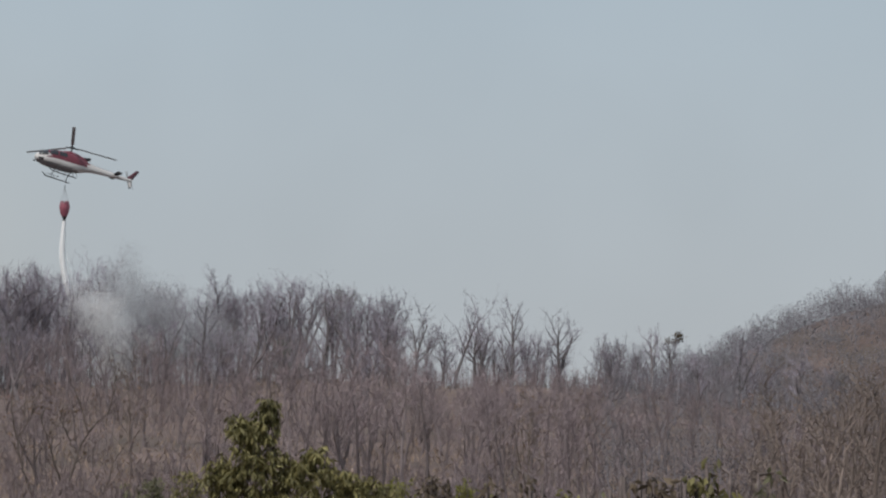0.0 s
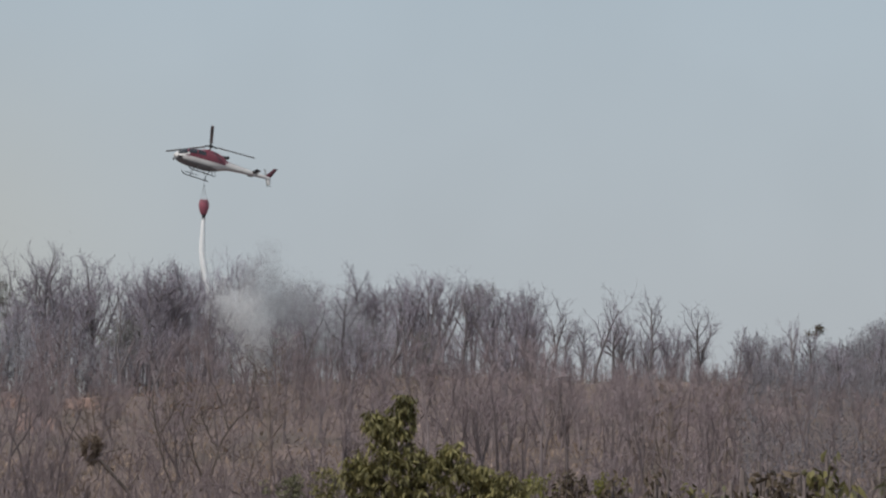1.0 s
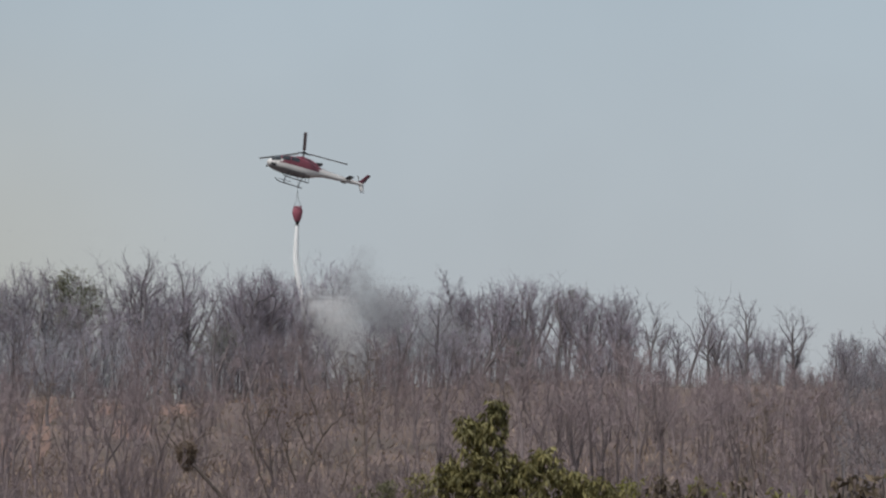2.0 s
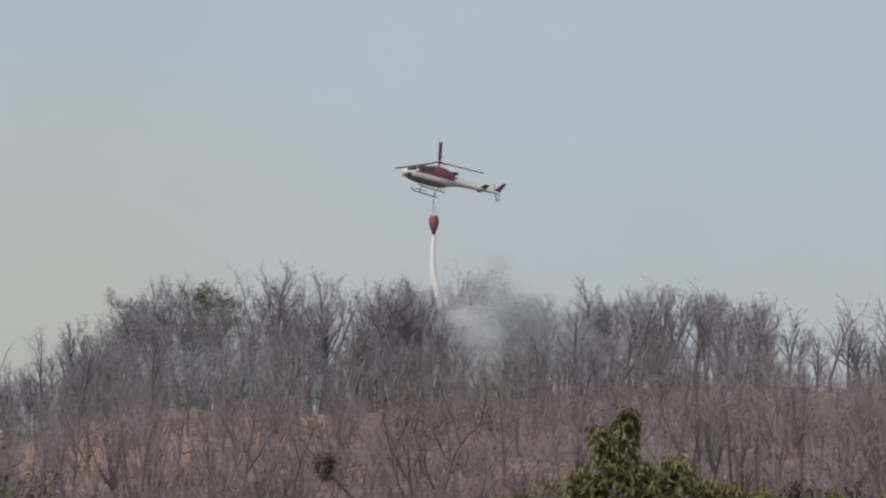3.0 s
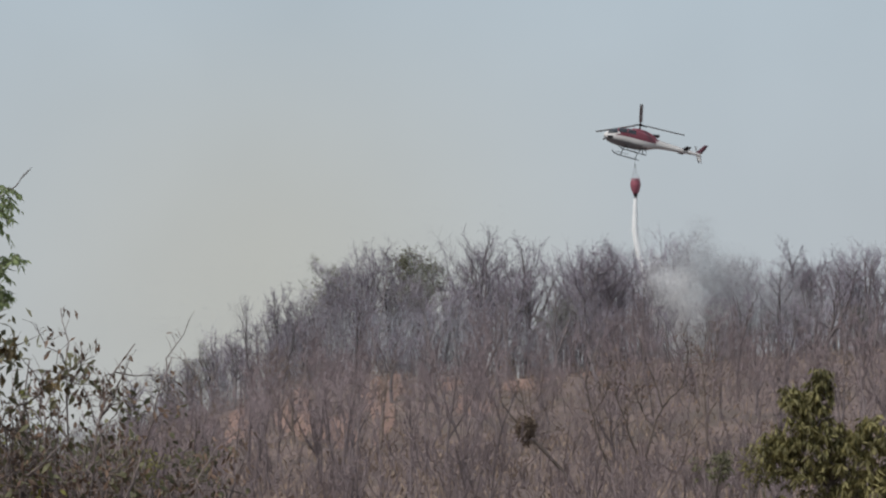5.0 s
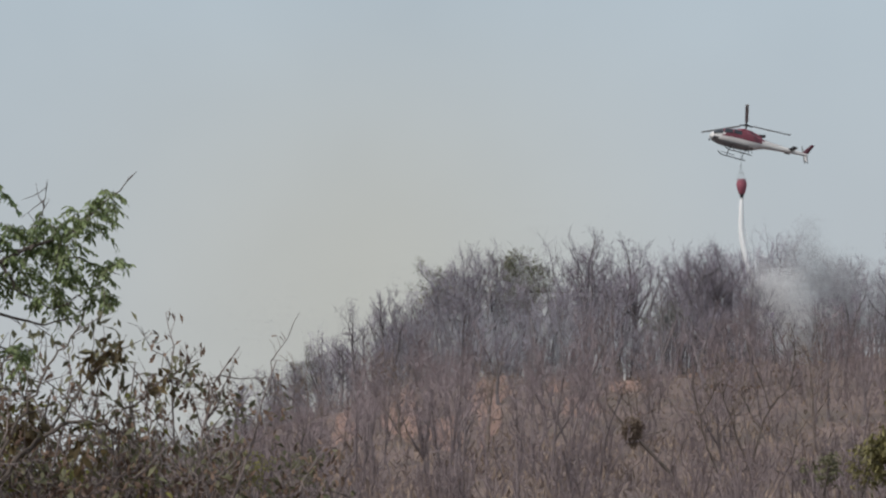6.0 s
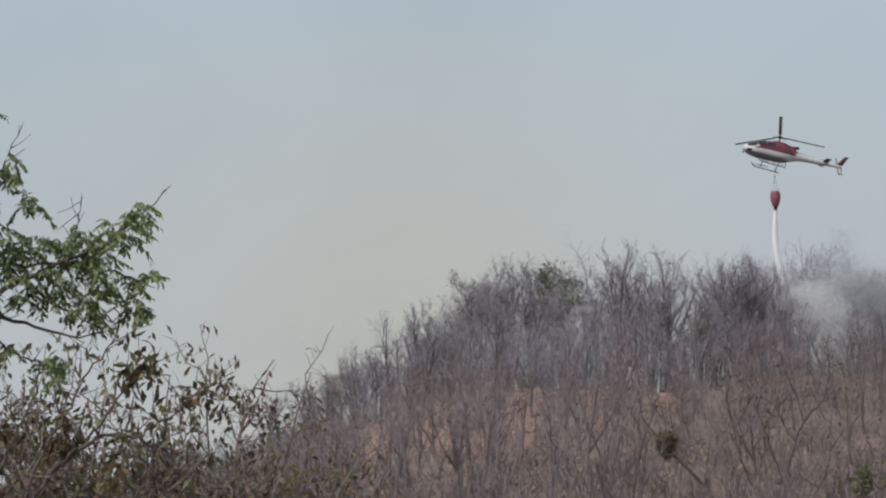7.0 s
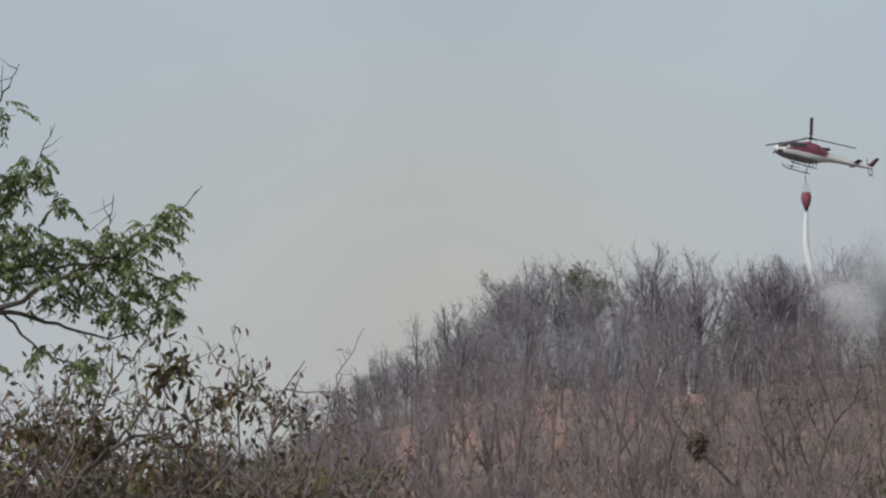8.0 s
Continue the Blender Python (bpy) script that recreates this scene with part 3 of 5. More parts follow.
def brush():
    """Dry shrubs and saplings under the trees."""
    rng = np.random.default_rng(6)
    arrs = []
    for k in range(10):
        b = Buf()
        for s in range(7):
            a = rng.uniform(0, 6.28)
            line = limb(rng, (rng.normal(0, 0.15), rng.normal(0, 0.15), -0.1), (math.cos(a) * 0.28, math.sin(a) * 0.28, 1), rng.uniform(0.7, 1.25), 2, 0.12)
            b.tube(line, [0.018, 0.014, 0.008], 3)
            for w in range(3):
                p, d = along(line, rng.uniform(0.3, 0.95))
                b.tube(limb(rng, p, d + rng.normal(0, 0.4, 3), rng.uniform(0.2, 0.45), 1), [0.009, 0.005], 3)
        arrs.append(b.arrays())
    spots, scales = [], []
    while len(spots) < 1000:
        near = len(spots) >= 680
        az, d = rng.uniform(-22, 12), (rng.uniform(74, 150) if near else math.sqrt(rng.uniform(105**2, 296**2)))
        x, y = polar(az, d)
        if rng.uniform(-0.8, 0.6) > patchy(x, y, 14, 8) or (open_ground(az, d) and rng.uniform() < 0.5) or (in_hollow(az, d) and rng.uniform() < 0.8):
            continue
        spots.append((x, y, float(ground_z(az, d))))
        s = rng.uniform(0.6, 1.9)
        scales.append((s, s, s * rng.uniform(0.8, 1.2)))
    me = scatter(arrs, rng, spots, rng.uniform(0, 6.28, len(spots)), scales, "dry_brush")
    tagged(part("dry_brush", me, M_BRUSH), "dry brown leafless brush under the trees", "brush", kind="stuff")
    # litter: dead leaves and dry grass blades lying and standing on the slope
    n = 22000
    az, d = rng.uniform(-22, 12, n), np.where(np.arange(n) % 2 == 0, rng.uniform(70, 170, n), np.sqrt(rng.uniform(120**2, 298**2, n)))
    x, y = polar(az, d)
    b = Buf()
    b.leaves(np.stack([x, y, ground_z(az, d)], -1), rng.normal(0, 0.5, (n, 3)) + (0, 0, 0.9), rng.normal(0, 1, (n, 3)), rng.uniform(0.25, 0.8, n), rng.uniform(0.05, 0.14, n))
    tagged(part("dry_grass", b, material("straw", (0.20, 0.15, 0.12), (0.33, 0.25, 0.20), 0.9, 0.2, vary=0.3, island=True)), "dry straw-coloured grass on the hillside", "grass", kind="stuff")


def specks(pts, size, rng):
    """Tiny flakes at the given points, for spray and smoke."""
    n = len(pts)
    dirs = rng.normal(0, 1, (n, 3, 3))
    dirs /= np.linalg.norm(dirs, axis=2)[:, :, None]
    v = pts[:, None] + dirs * size[:, None, None]
    return v.reshape(-1, 3), np.zeros((0, 4), int), np.arange(3 * n).reshape(-1, 3)


def misty_tree(seed, H, flakes, size, **shape):
    """A far leafless tree: its limbs and the haze of its finest twigs, as arrays."""
    rng = np.random.default_rng(seed)
    wood, crown, ends = grow(seed, H, sides=(3, 3, 3), thin=True, **shape)
    v, q, t, _ = joined(wood, crown)
    p = ends[rng.integers(0, len(ends), flakes)] + rng.normal(0, H * 0.035, (flakes, 3))
    v3, _, t3 = specks(p, size * rng.uniform(0.6, 1.4, flakes), rng)
    return v, q, np.concatenate([t, t3 + len(v)])


def far_woods():
    rng = np.random.default_rng(7)
    arrs = [misty_tree(700 + k, 8.0, 900, 0.10, clear=0.08, limbs=8, branches=3, twigs=3, spread=0.34, r0=0.13, rt=0.02, up=0.7, wild=0.6) for k in range(6)]
    spots, scales = [], []
    while len(spots) < 420:
        az, d = rng.uniform(1, 11), rng.uniform(352, 446)
        x, y = polar(az, d)
        s = rng.uniform(0.45, 0.72)
        spots.append((x, y, float(ground_z(az, d)) - 0.2))
        scales.append((s, s, s))
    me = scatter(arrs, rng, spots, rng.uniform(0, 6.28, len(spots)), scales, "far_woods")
    tagged(part("far_woods", me, M_HAZEWOOD), "distant leafless woods on a farther hill, haze tinted into their colour", "woodland", kind="stuff")
    # grey woods that fill the dip in front of the farther hill
    arrs = [misty_tree(740 + k, 7.0, 850, 0.06, clear=0.1, limbs=8, branches=3, twigs=4, spread=0.34, r0=0.10, rt=0.011, up=0.9, wild=0.6) for k in range(6)]
    spots, scales = [], []
    while len(spots) < 230:
        az, d = rng.uniform(3.0, 12), math.sqrt(rng.uniform(105**2, 292**2))
        if not in_hollow(az, d):
            continue
        x, y = polar(az, d)
        s = rng.uniform(0.35, 0.85) * (0.45 + 0.55 * min(1, d / 230))
        spots.append((x, y, float(ground_z(az, d)) - 0.1))
        scales.append((s * 1.2, s * 1.2, s))
    me = scatter(arrs, rng, spots, rng.uniform(0, 6.28, len(spots)), scales, "hollow_woods")
    tagged(part("hollow_woods", me, M_HOLLOW), "grey leafless woods in the dip below the hill, hazy dimness put into their colour", "woodland", kind="stuff")
    # the tangle of fine twigs under and between those trees
    def tangle(name, label, mat, n, a0, a1, d0, d1, high, size):
        az, d = rng.uniform(a0, a1, n), rng.uniform(d0, d1, n)
        if name == "hollow_scrub":
            keep = np.array([in_hollow(a, b) for a, b in zip(az, d)])
            az, d = az[keep], d[keep]
        n = len(az)
        x, y = polar(az, d)
        lumps = 0.55 + 0.45 * np.sin(x * 0.55 + np.sin(y * 0.3)) * np.sin(y * 0.42 + 1.7 * np.sin(x * 0.23))
        p = np.stack([x, y, ground_z(az, d) + high * lumps * rng.uniform(0, 1, n) ** 0.8], -1)
        tagged(part(name, mesh_of(name, *specks(p, size * rng.uniform(0.5, 1.4, n), rng), smooth=False), mat), label, "scrub", kind="stuff")

    tangle("far_scrub", "grey twig scrub covering the farther hill, haze tinted into its colour", M_HAZEWOOD, 200000, 2.0, 10.5, 356, 430, 5.2, 0.115)
    tangle("hollow_scrub", "grey twig scrub filling the dip, hazy dimness put into its colour", M_HOLLOW, 130000, 3.2, 10.5, 120, 296, 3.4, 0.055)
    # upright bare trees standing closer
    for n, (az, d, top) in enumerate(((7.35, 62, 4.5), (8.25, 66, 4.75), (8.85, 60, 4.6), (6.95, 70, 3.9), (7.8, 58, 3.7), (6.55, 64, 3.0), (9.3, 64, 4.4), (8.55, 74, 4.0))):
        x, y = polar(az, d)
        z = float(ground_z(az, d))
        H = top - z + 0.2
        wood, crown, ends = grow(780 + n, H, clear=0.12, limbs=9, branches=5, twigs=4, spread=0.34, r0=0.085, rt=0.011, fork=True, lean=0.1, lift=0.24)
        tree = thing("young_tree", "young leafless tree with upswept brown branches", "tree", "young trees at the slope's foot", placed(x, y, z - 0.1))
        part("trunk", wood, M_SAPLING, tree)
        part("crown", crown, M_SAPLING, tree)


def bare_earth():
    """Patches of open reddish soil on the slope."""
    rng = np.random.default_rng(9)
    soil = material("red_soil", (0.19, 0.124, 0.104), (0.285, 0.190, 0.160), 0.95, 0.8, bump=0.5, vary=0, spec=0.05)
    for az, d, wide, deep in ((-12.85, 215, 3.2, 90), (-10.0, 240, 4.0, 50), (-14.6, 205, 2.4, 70), (-11.4, 244, 2.6, 40), (-8.6, 250, 2.6, 36), (-15.8, 200, 2.0, 50), (-13.7, 176, 3.0, 26), (-11.0, 200, 2.6, 24)):
        b, rows = Buf(), []
        for k in range(7):
            ring = []
            for a in np.linspace(0, 2 * math.pi, 24, endpoint=False):
                w = (k / 6) * (1 + 0.25 * math.sin(3 * a + az) + 0.12 * math.sin(7 * a + d))
                aa, dd = az + math.degrees(wide / 2 * w * math.cos(a) / d), d + deep / 2 * w * math.sin(a)
                ring.append((*polar(aa, dd), float(ground_z(aa, dd)) + 0.09 - 0.05 * k / 6))
            rows.append(ring)
        b.grid(rows, loop=True)
        tagged(part("bare_earth", b, soil), "open patch of bare reddish soil on the slope", "ground", kind="structure")


ridge_forest()
bare_earth()
marked_trees()
hillside_trees()
slope_woods()
brush()
far_woods()


# ---- the helicopter ----
SECTIONS = [  # station along the body (nose ahead), belly, roof, half width
    (3.70, 0.56, 0.72, 0.10), (3.55, 0.34, 0.95, 0.36), (3.2, 0.16, 1.22, 0.62), (2.7, 0.05, 1.52, 0.82), (2.1, 0.0, 1.78, 0.92), (1.2, 0.0, 1.92, 0.95), (0.2, 0.02, 1.95, 0.94),
    (-0.6, 0.12, 1.9, 0.88), (-1.2, 0.30, 1.78, 0.74), (-1.8, 0.56, 1.66, 0.55), (-2.4, 0.74, 1.60, 0.42), (-3.2, 0.86, 1.55, 0.34), (-4.6, 0.98, 1.50, 0.27), (-6.0, 1.10, 1.47, 0.20), (-7.05, 1.22, 1.44, 0.12)]


def skin(x, w, out=0.0):
    """A point of the fuselage's skin at station x, w radians round from port over the roof."""
    s = SECTIONS[::-1]
    xs = [r[0] for r in s]
    lo, hi, hw = (np.interp(x, xs, [r[k] for r in s]) for k in (1, 2, 3))
    c, sn = math.cos(w), math.sin(w)
    e = 0.72
    return np.array([x, (hw + out) * math.copysign(abs(c) ** e, c), (lo + hi) / 2 + ((hi - lo) / 2 + out) * math.copysign(abs(sn) ** e, sn)])


def skin_patch(x0, x1, w0, w1, out=0.015, n=8):
    b = Buf()
    pts = np.array([[skin(x0 + (x1 - x0) * i / n, w0(i / n) + (w1(i / n) - w0(i / n)) * j / n, out) for j in range(n + 1)] for i in range(n + 1)])
    b.grid(pts)
    return b


def wing(root, tip, chord0, chord1, thick, along_x=(1, 0, 0), normal=(0, 0, 1)):
    """A tapered plate with a rounded section between two points."""
    b = Buf()
    ax, nm = np.array(along_x, float), np.array(normal, float)
    prof = [(0.5, 0), (0.3, 0.5), (-0.1, 0.45), (-0.5, 0), (-0.1, -0.45), (0.3, -0.5)]
    rows = []
    for k in range(5):
        f = k / 4
        p = np.array(root) * (1 - f) + np.array(tip) * f
        c = chord0 * (1 - f) + chord1 * f
        rows.append([p + ax * c * u + nm * thick * v for u, v in prof])
    b.grid(rows, loop=True)
    for r in (rows[0], rows[-1]):
        mid = np.mean(r, 0)
        b.grid([r + r[:1], [mid] * 7])
    return b


def helicopter():
    heli = thing("helicopter", "red and white helicopter hovering nose up above the ridge", "helicopter", m=pose(*HELI_AT, *HELI_TURN))
    # body, painted white with a red upper half; the belly's shade is coloured in grey
    b = Buf()
    n = 28
    xs = np.concatenate([np.linspace(3.70, 2.1, 12), np.linspace(1.8, -2.4, 16), np.linspace(-2.9, -7.05, 10)])
    pts = np.array([[skin(x, j * 2 * math.pi / n) for j in range(n)] for x in xs])
    b.grid(pts, loop=True)
    for row in (pts[0], pts[-1]):
        b.grid([list(row) + [row[0]], [row.mean(0)] * (n + 1)])
    me = b.mesh("fuselage")
    for m in (M_WHITE, M_RED, M_BELLYSHADE):
        me.materials.append(m)
    for p in me.polygons:
        c = p.center
        line = 0.98 + 0.10 * (c.x > 1.8) * (c.x - 1.8) - 0.25 * (c.x < -1.0) * (c.x + 1.0)
        p.material_index = 1 if c.z > line and c.x > -2.2 else (2 if c.z < 0.30 and c.x > -2.2 else 0)
    body = part("fuselage", me, None, heli, "white body with red upper half, its belly's shade coloured grey")
    # glazing
    for side in (0, 1):
        def w(a):
            return (lambda t: a) if side == 0 else (lambda t: math.pi - a)
        part("windscreen", skin_patch(3.42, 2.55, w(0.05), w(1.45)), M_GLASS, body, "curved tinted windscreen")
        part("door_window", skin_patch(2.4, 1.55, w(0.12), w(0.85)), M_GLASS, body, "tinted front door window")
        part("cabin_window", skin_patch(1.42, 0.55, w(0.15), w(0.75)), M_GLASS, body, "tinted rear door window")
        part("chin_window", skin_patch(3.4, 2.9, w(-0.25), w(-0.75)), M_GLASS, body)
        part("stripe", skin_patch(2.6, -1.9, w(0.0), w(-0.10), 0.008, 10), M_RED, body, "thin red stripe")
    part("boom_stripe", skin_patch(-1.6, -6.6, lambda t: 0.75, lambda t: 1.3, 0.008, 10), M_MAROON, body, "dark red stripe along the boom")
    # engine cowling, exhaust, mast fairing
    b = Buf()
    rows = []
    for x, z0, z1, hw in ((1.05, 1.85, 1.90, 0.2), (0.8, 1.8, 2.12, 0.42), (0.2, 1.8, 2.28, 0.52), (-0.6, 1.75, 2.26, 0.52), (-1.3, 1.65, 2.10, 0.45), (-1.75, 1.6, 1.95, 0.34), (-1.9, 1.65, 1.85, 0.25)):
        rows.append([(x, hw * math.cos(a), z0 + (z1 - z0) * math.sin(a)) for a in np.linspace(0, math.pi, 12)])
    b.grid(rows)
    part("engine_cowling", b, M_RED, heli, "red engine cowling")
    b = Buf()
    b.tube([(-1.5, 0, 1.98), (-1.9, 0, 2.02), (-2.2, 0, 2.12)], [0.16, 0.17, 0.17], 12, cap=True)
    part("exhaust", b, M_DARK, heli, "sooty exhaust pipe")
    b = Buf()
    b.tube([(0, 0, 2.1), (0, 0, 2.3), (0, 0, 2.75)], [0.16, 0.09, 0.08], 10, cap=True)
    part("mast", b, M_DARK, heli)
    hub = Buf()
    hub.tube([(0, 0, 2.66), (0, 0, 2.70), (0, 0, 2.80), (0, 0, 2.84)], [0.14, 0.26, 0.26, 0.08], 12, cap=True)
    for k in range(3):
        a = radians(BLADE_TURN + 120 * k)
        hub.tube([(0, 0, 2.75), (0.75 * math.cos(a), 0.75 * math.sin(a), 2.78)], [0.10, 0.07], 6, cap=True)
    hub_ob = part("rotor_hub", hub, M_DARK, heli)
    for k in range(3):
        a = radians(BLADE_TURN + 120 * k)
        ca, sa = math.cos(a), math.sin(a)
        cone = 0.02
        tilt = 0.08 * sa - 0.11 * ca      # the disc leans forward, its port edge high
        b = wing((0.7 * ca, 0.7 * sa, 2.78 + 0.7 * tilt), (5.35 * ca, 5.35 * sa, 2.78 + 4.65 * cone + 5.35 * tilt), 0.34, 0.34, 0.05, (-sa, ca, 0.06 + 0.11 * sa + 0.08 * ca), (0, 0, 1))
        part("rotor_blade", b, M_BLADE, hub_ob, "grey main rotor blade")
    # tail
    for s in (1, -1):
        part("stabiliser", wing((-5.2, 0.12 * s, 1.34), (-5.25, 1.36 * s, 1.36), 0.62, 0.58, 0.08), M_DARK, heli, "dark horizontal tail plane")
    part("upper_fin", wing((-6.75, 0, 1.38), (-7.5, 0, 2.55), 0.68, 0.40, 0.09, (1, 0, 0), (0, 1, 0)), M_MAROON, heli, "swept dark red upper tail fin")
    part("lower_fin", wing((-6.8, 0, 1.38), (-7.1, 0, 0.62), 0.6, 0.34, 0.08, (1, 0, 0), (0, 1, 0)), M_WHITE, heli, "white lower tail fin")
    b = Buf()
    b.tube([(-6.75, -0.05, 1.4), (-6.75, -0.35, 1.4)], [0.07, 0.06], 8, cap=True)
    tail_hub = part("tail_rotor_hub", b, M_DARK, heli)
    for s in (1, -1):
        part("tail_blade", wing((-6.75, -0.33, 1.4 + 0.08 * s), (-6.75 + 0.35 * s, -0.33, 1.4 + 0.88 * s), 0.18, 0.17, 0.02, (1, 0, 0), (0, 1, 0)), M_BLADE, tail_hub)
    b = Buf()
    b.tube([(-6.9, 0, 0.75), (-7.2, 0, 0.5), (-7.4, 0, 0.5)], [0.025, 0.025, 0.02], 6, cap=True)
    part("tail_guard", b, M_DARK, heli)
    # landing gear
    for s in (1, -1):
        b = Buf()
        b.tube([(2.25, 1.04 * s, -0.40), (2.1, 1.05 * s, -0.54), (1.9, 1.06 * s, -0.66), (1.6, 1.06 * s, -0.70), (0.3, 1.06 * s, -0.70), (-0.85, 1.06 * s, -0.70)], [0.045, 0.05, 0.055, 0.055, 0.055, 0.05], 8, cap=True)
        part("skid", b, M_DARK, heli, "dark tubular landing skid")
        b = Buf()
        b.tube([(1.85, 1.06 * s, -0.40), (1.2, 1.08 * s, -0.38), (0.4, 1.06 * s, -0.38)], [0.03, 0.035, 0.03], 6, cap=True)
        part("step", b, M_DARK, heli)
    for x in (1.2, -0.45):
        b = Buf()
        b.tube([(x, 1.06, -0.70), (x, 0.98, -0.35), (x, 0.7, -0.05), (x, 0.0, 0.04), (x, -0.7, -0.05), (x, -0.98, -0.35), (x, -1.06, -0.70)], [0.045] * 7, 8, cap=True)
        part("cross_tube", b, M_DARK, heli)
    b = Buf()
    b.tube([(3.35, 0.25, 0.25), (3.7, 0.3, 0.08)], [0.02, 0.02], 6)
    b.tube([(3.65, 0.3, 0.02), (3.8, 0.3, 0.06)], [0.11, 0.09], 10, cap=True)
    part("mirror", b, M_DARK, heli, "round load mirror under the nose")
    b = Buf()
    b.tube([(0.1, 0, 0.05), (0.1, 0, -0.16), (0.16, 0, -0.24), (0.1, 0, -0.30)], [0.06, 0.05, 0.035, 0.03], 8, cap=True)
    part("cargo_hook", b, M_STEEL, heli)
    b = Buf()
    b.tube([(-1.0, 0, 0.25), (-1.15, 0, -0.15), (-1.2, 0, -0.2)], [0.03, 0.02, 0.015], 6, cap=True)
    part("antenna", b, M_DARK, heli)
    return heli


# nose points to the picture's west and a little towards the camera; nose up, port side high
HELI_TURN = (9.0, -14.2, 205.0)
BLADE_TURN = 71.0
_hub = Euler([radians(a) for a in HELI_TURN]).to_matrix() @ Vector((0, 0, 2.75))
HELI_AT = tuple(Vector((-38.23, 289.41, 36.90)) - _hub)
heli = helicopter()

BUCKET = Vector((-38.83, 289.33, 31.05))     # the middle of the bucket's rim


def bucket():
    """A collapsible water bucket on its cables."""
    top = thing("water_bucket", "red fabric water bucket with black valve hanging on cables", "water bucket", m=Matrix.Translation(BUCKET))
    b = Buf()
    rows = []
    n = 48
    for z, r in ((0.02, 0.44), (-0.1, 0.49), (-0.35, 0.53), (-0.62, 0.50), (-0.92, 0.43), (-1.2, 0.33), (-1.38, 0.25)):
        rows.append([((r + 0.022 * math.cos(12 * a)) * math.cos(a), (r + 0.022 * math.cos(12 * a)) * math.sin(a), z + (0.22 * abs(math.sin(4 * a)) if z > 0 else 0)) for a in np.linspace(0, 2 * math.pi, n, endpoint=False)])
    b.grid(rows, loop=True)
    inner = [[(x * 0.95, y * 0.95, z + 0.015) for x, y, z in r] for r in rows[:4]]
    b.grid(inner[::-1], loop=True)
    b.grid([rows[0], inner[0]], loop=True)
    shell = part("shell", b, M_BUCKET, top, "red pleated fabric shell")
    b = Buf()
    b.tube([(0, 0, -1.36), (0, 0, -1.5), (0, 0, -1.72)], [0.26, 0.20, 0.15], 14, cap=True)
    part("valve", b, M_BUCKETLOW, top, "black dump valve")
    b = Buf()
    ring = [(0.46 * math.cos(a), 0.46 * math.sin(a), -0.02) for a in np.linspace(0, 2 * math.pi, 25)]
    b.tube(ring, [0.02] * 25, 5)
    part("rim", b, M_STEEL, shell)
    hook = Vector(HELI_AT) + Euler([radians(a) for a in HELI_TURN]).to_matrix() @ Vector((0.1, 0, -0.28)) - BUCKET
    head = hook * 0.55
    b = Buf()
    b.tube([head, hook], [0.012, 0.012], 5)
    b.tube([head - Vector((0, 0, 0.10)), head + Vector((0, 0, 0.12))], [0.045, 0.045], 8, cap=True)
    part("control_head", b, M_DARK, top)
    for k in range(8):
        a = k * math.pi / 4
        b = Buf()
        b.tube([(0.46 * math.cos(a), 0.46 * math.sin(a), 0.0), head], [0.007, 0.006], 4)
        part("cable", b, M_STEEL, top)
    return top


bucket()


def stream():
    """Water falling from the bucket, bent by the rotor's wash, breaking up into drops."""
    rng = np.random.default_rng(31)
    start = BUCKET + Vector((0, 0, -1.75))
    view = np.array(start[:2]) / np.linalg.norm(start[:2])
    right = np.array([view[1], -view[0], 0])
    u = np.linspace(0, 1, 40)
    line = np.array(start) + np.outer(-0.22 * np.sin(u * 2.6) * (1 - u) + 2.3 * np.clip(u - 0.35, 0, 1) ** 1.6, right) + np.outer(-9.0 * u, (0, 0, 1))
    fall = thing("falling_water", "white stream of water falling from the bucket", "water")
    b = Buf()
    wid = 0.21 + 0.16 * np.sin(np.clip(u * 1.6, 0, 1) * 1.57) - 0.16 * np.clip(u - 0.6, 0, 1)
    b.tube(line, 0.9 * wid * (1 + 0.04 * rng.normal(0, 1, 40).clip(-1, 1)), 12, cap=True)
    part("core", b, M_WATER, fall, "white solid water column")
    n = 3500
    k = 39 * rng.uniform(0, 1, n) ** 0.55
    p = np.stack([np.interp(k, np.arange(40), line[:, c]) for c in range(3)], -1)
    s = (0.12 + 0.22 * (k / 39))[:, None]
    p += rng.normal(0, 1, (n, 3)) * s * (1, 1, 0.5) + right * (np.abs(rng.normal(0, 1, n)) * (k / 39) ** 1.5 * 0.7)[:, None]
    drops = part("drops", mesh_of("drops", *specks(p, rng.uniform(0.03, 0.07, n), rng), smooth=False), M_WATER, fall)
    drops["kind"] = "stuff"
    return line, right


line, right = stream()


def puff(name, label, category, mat, blobs, n, size, seed):
    """A loose cloud of very fine grains: billows gathered round some centres (place, spread, share)."""
    rng = np.random.default_rng(seed)
    share = np.array([b[2] for b in blobs])
    m = 160
    pick = rng.choice(len(blobs), m, p=share / share.sum())
    c, s = np.array([b[0] for b in blobs])[pick], np.array([b[1] for b in blobs])[pick]
    c = c + rng.normal(0, 0.8, (m, 3)) * s
    s = s * rng.uniform(0.25, 0.75, (m, 1))
    k = rng.choice(m, n, p=(s[:, 0] ** 1.3) / (s[:, 0] ** 1.3).sum())
    p = c[k] + rng.normal(0, 1, (n, 3)).clip(-1.7, 1.7) * s[k]
    ob = part(name, mesh_of(name, *specks(p, size * rng.uniform(0.6, 1.3, n), rng), smooth=False), mat)
    return tagged(ob, label, category, kind="stuff")


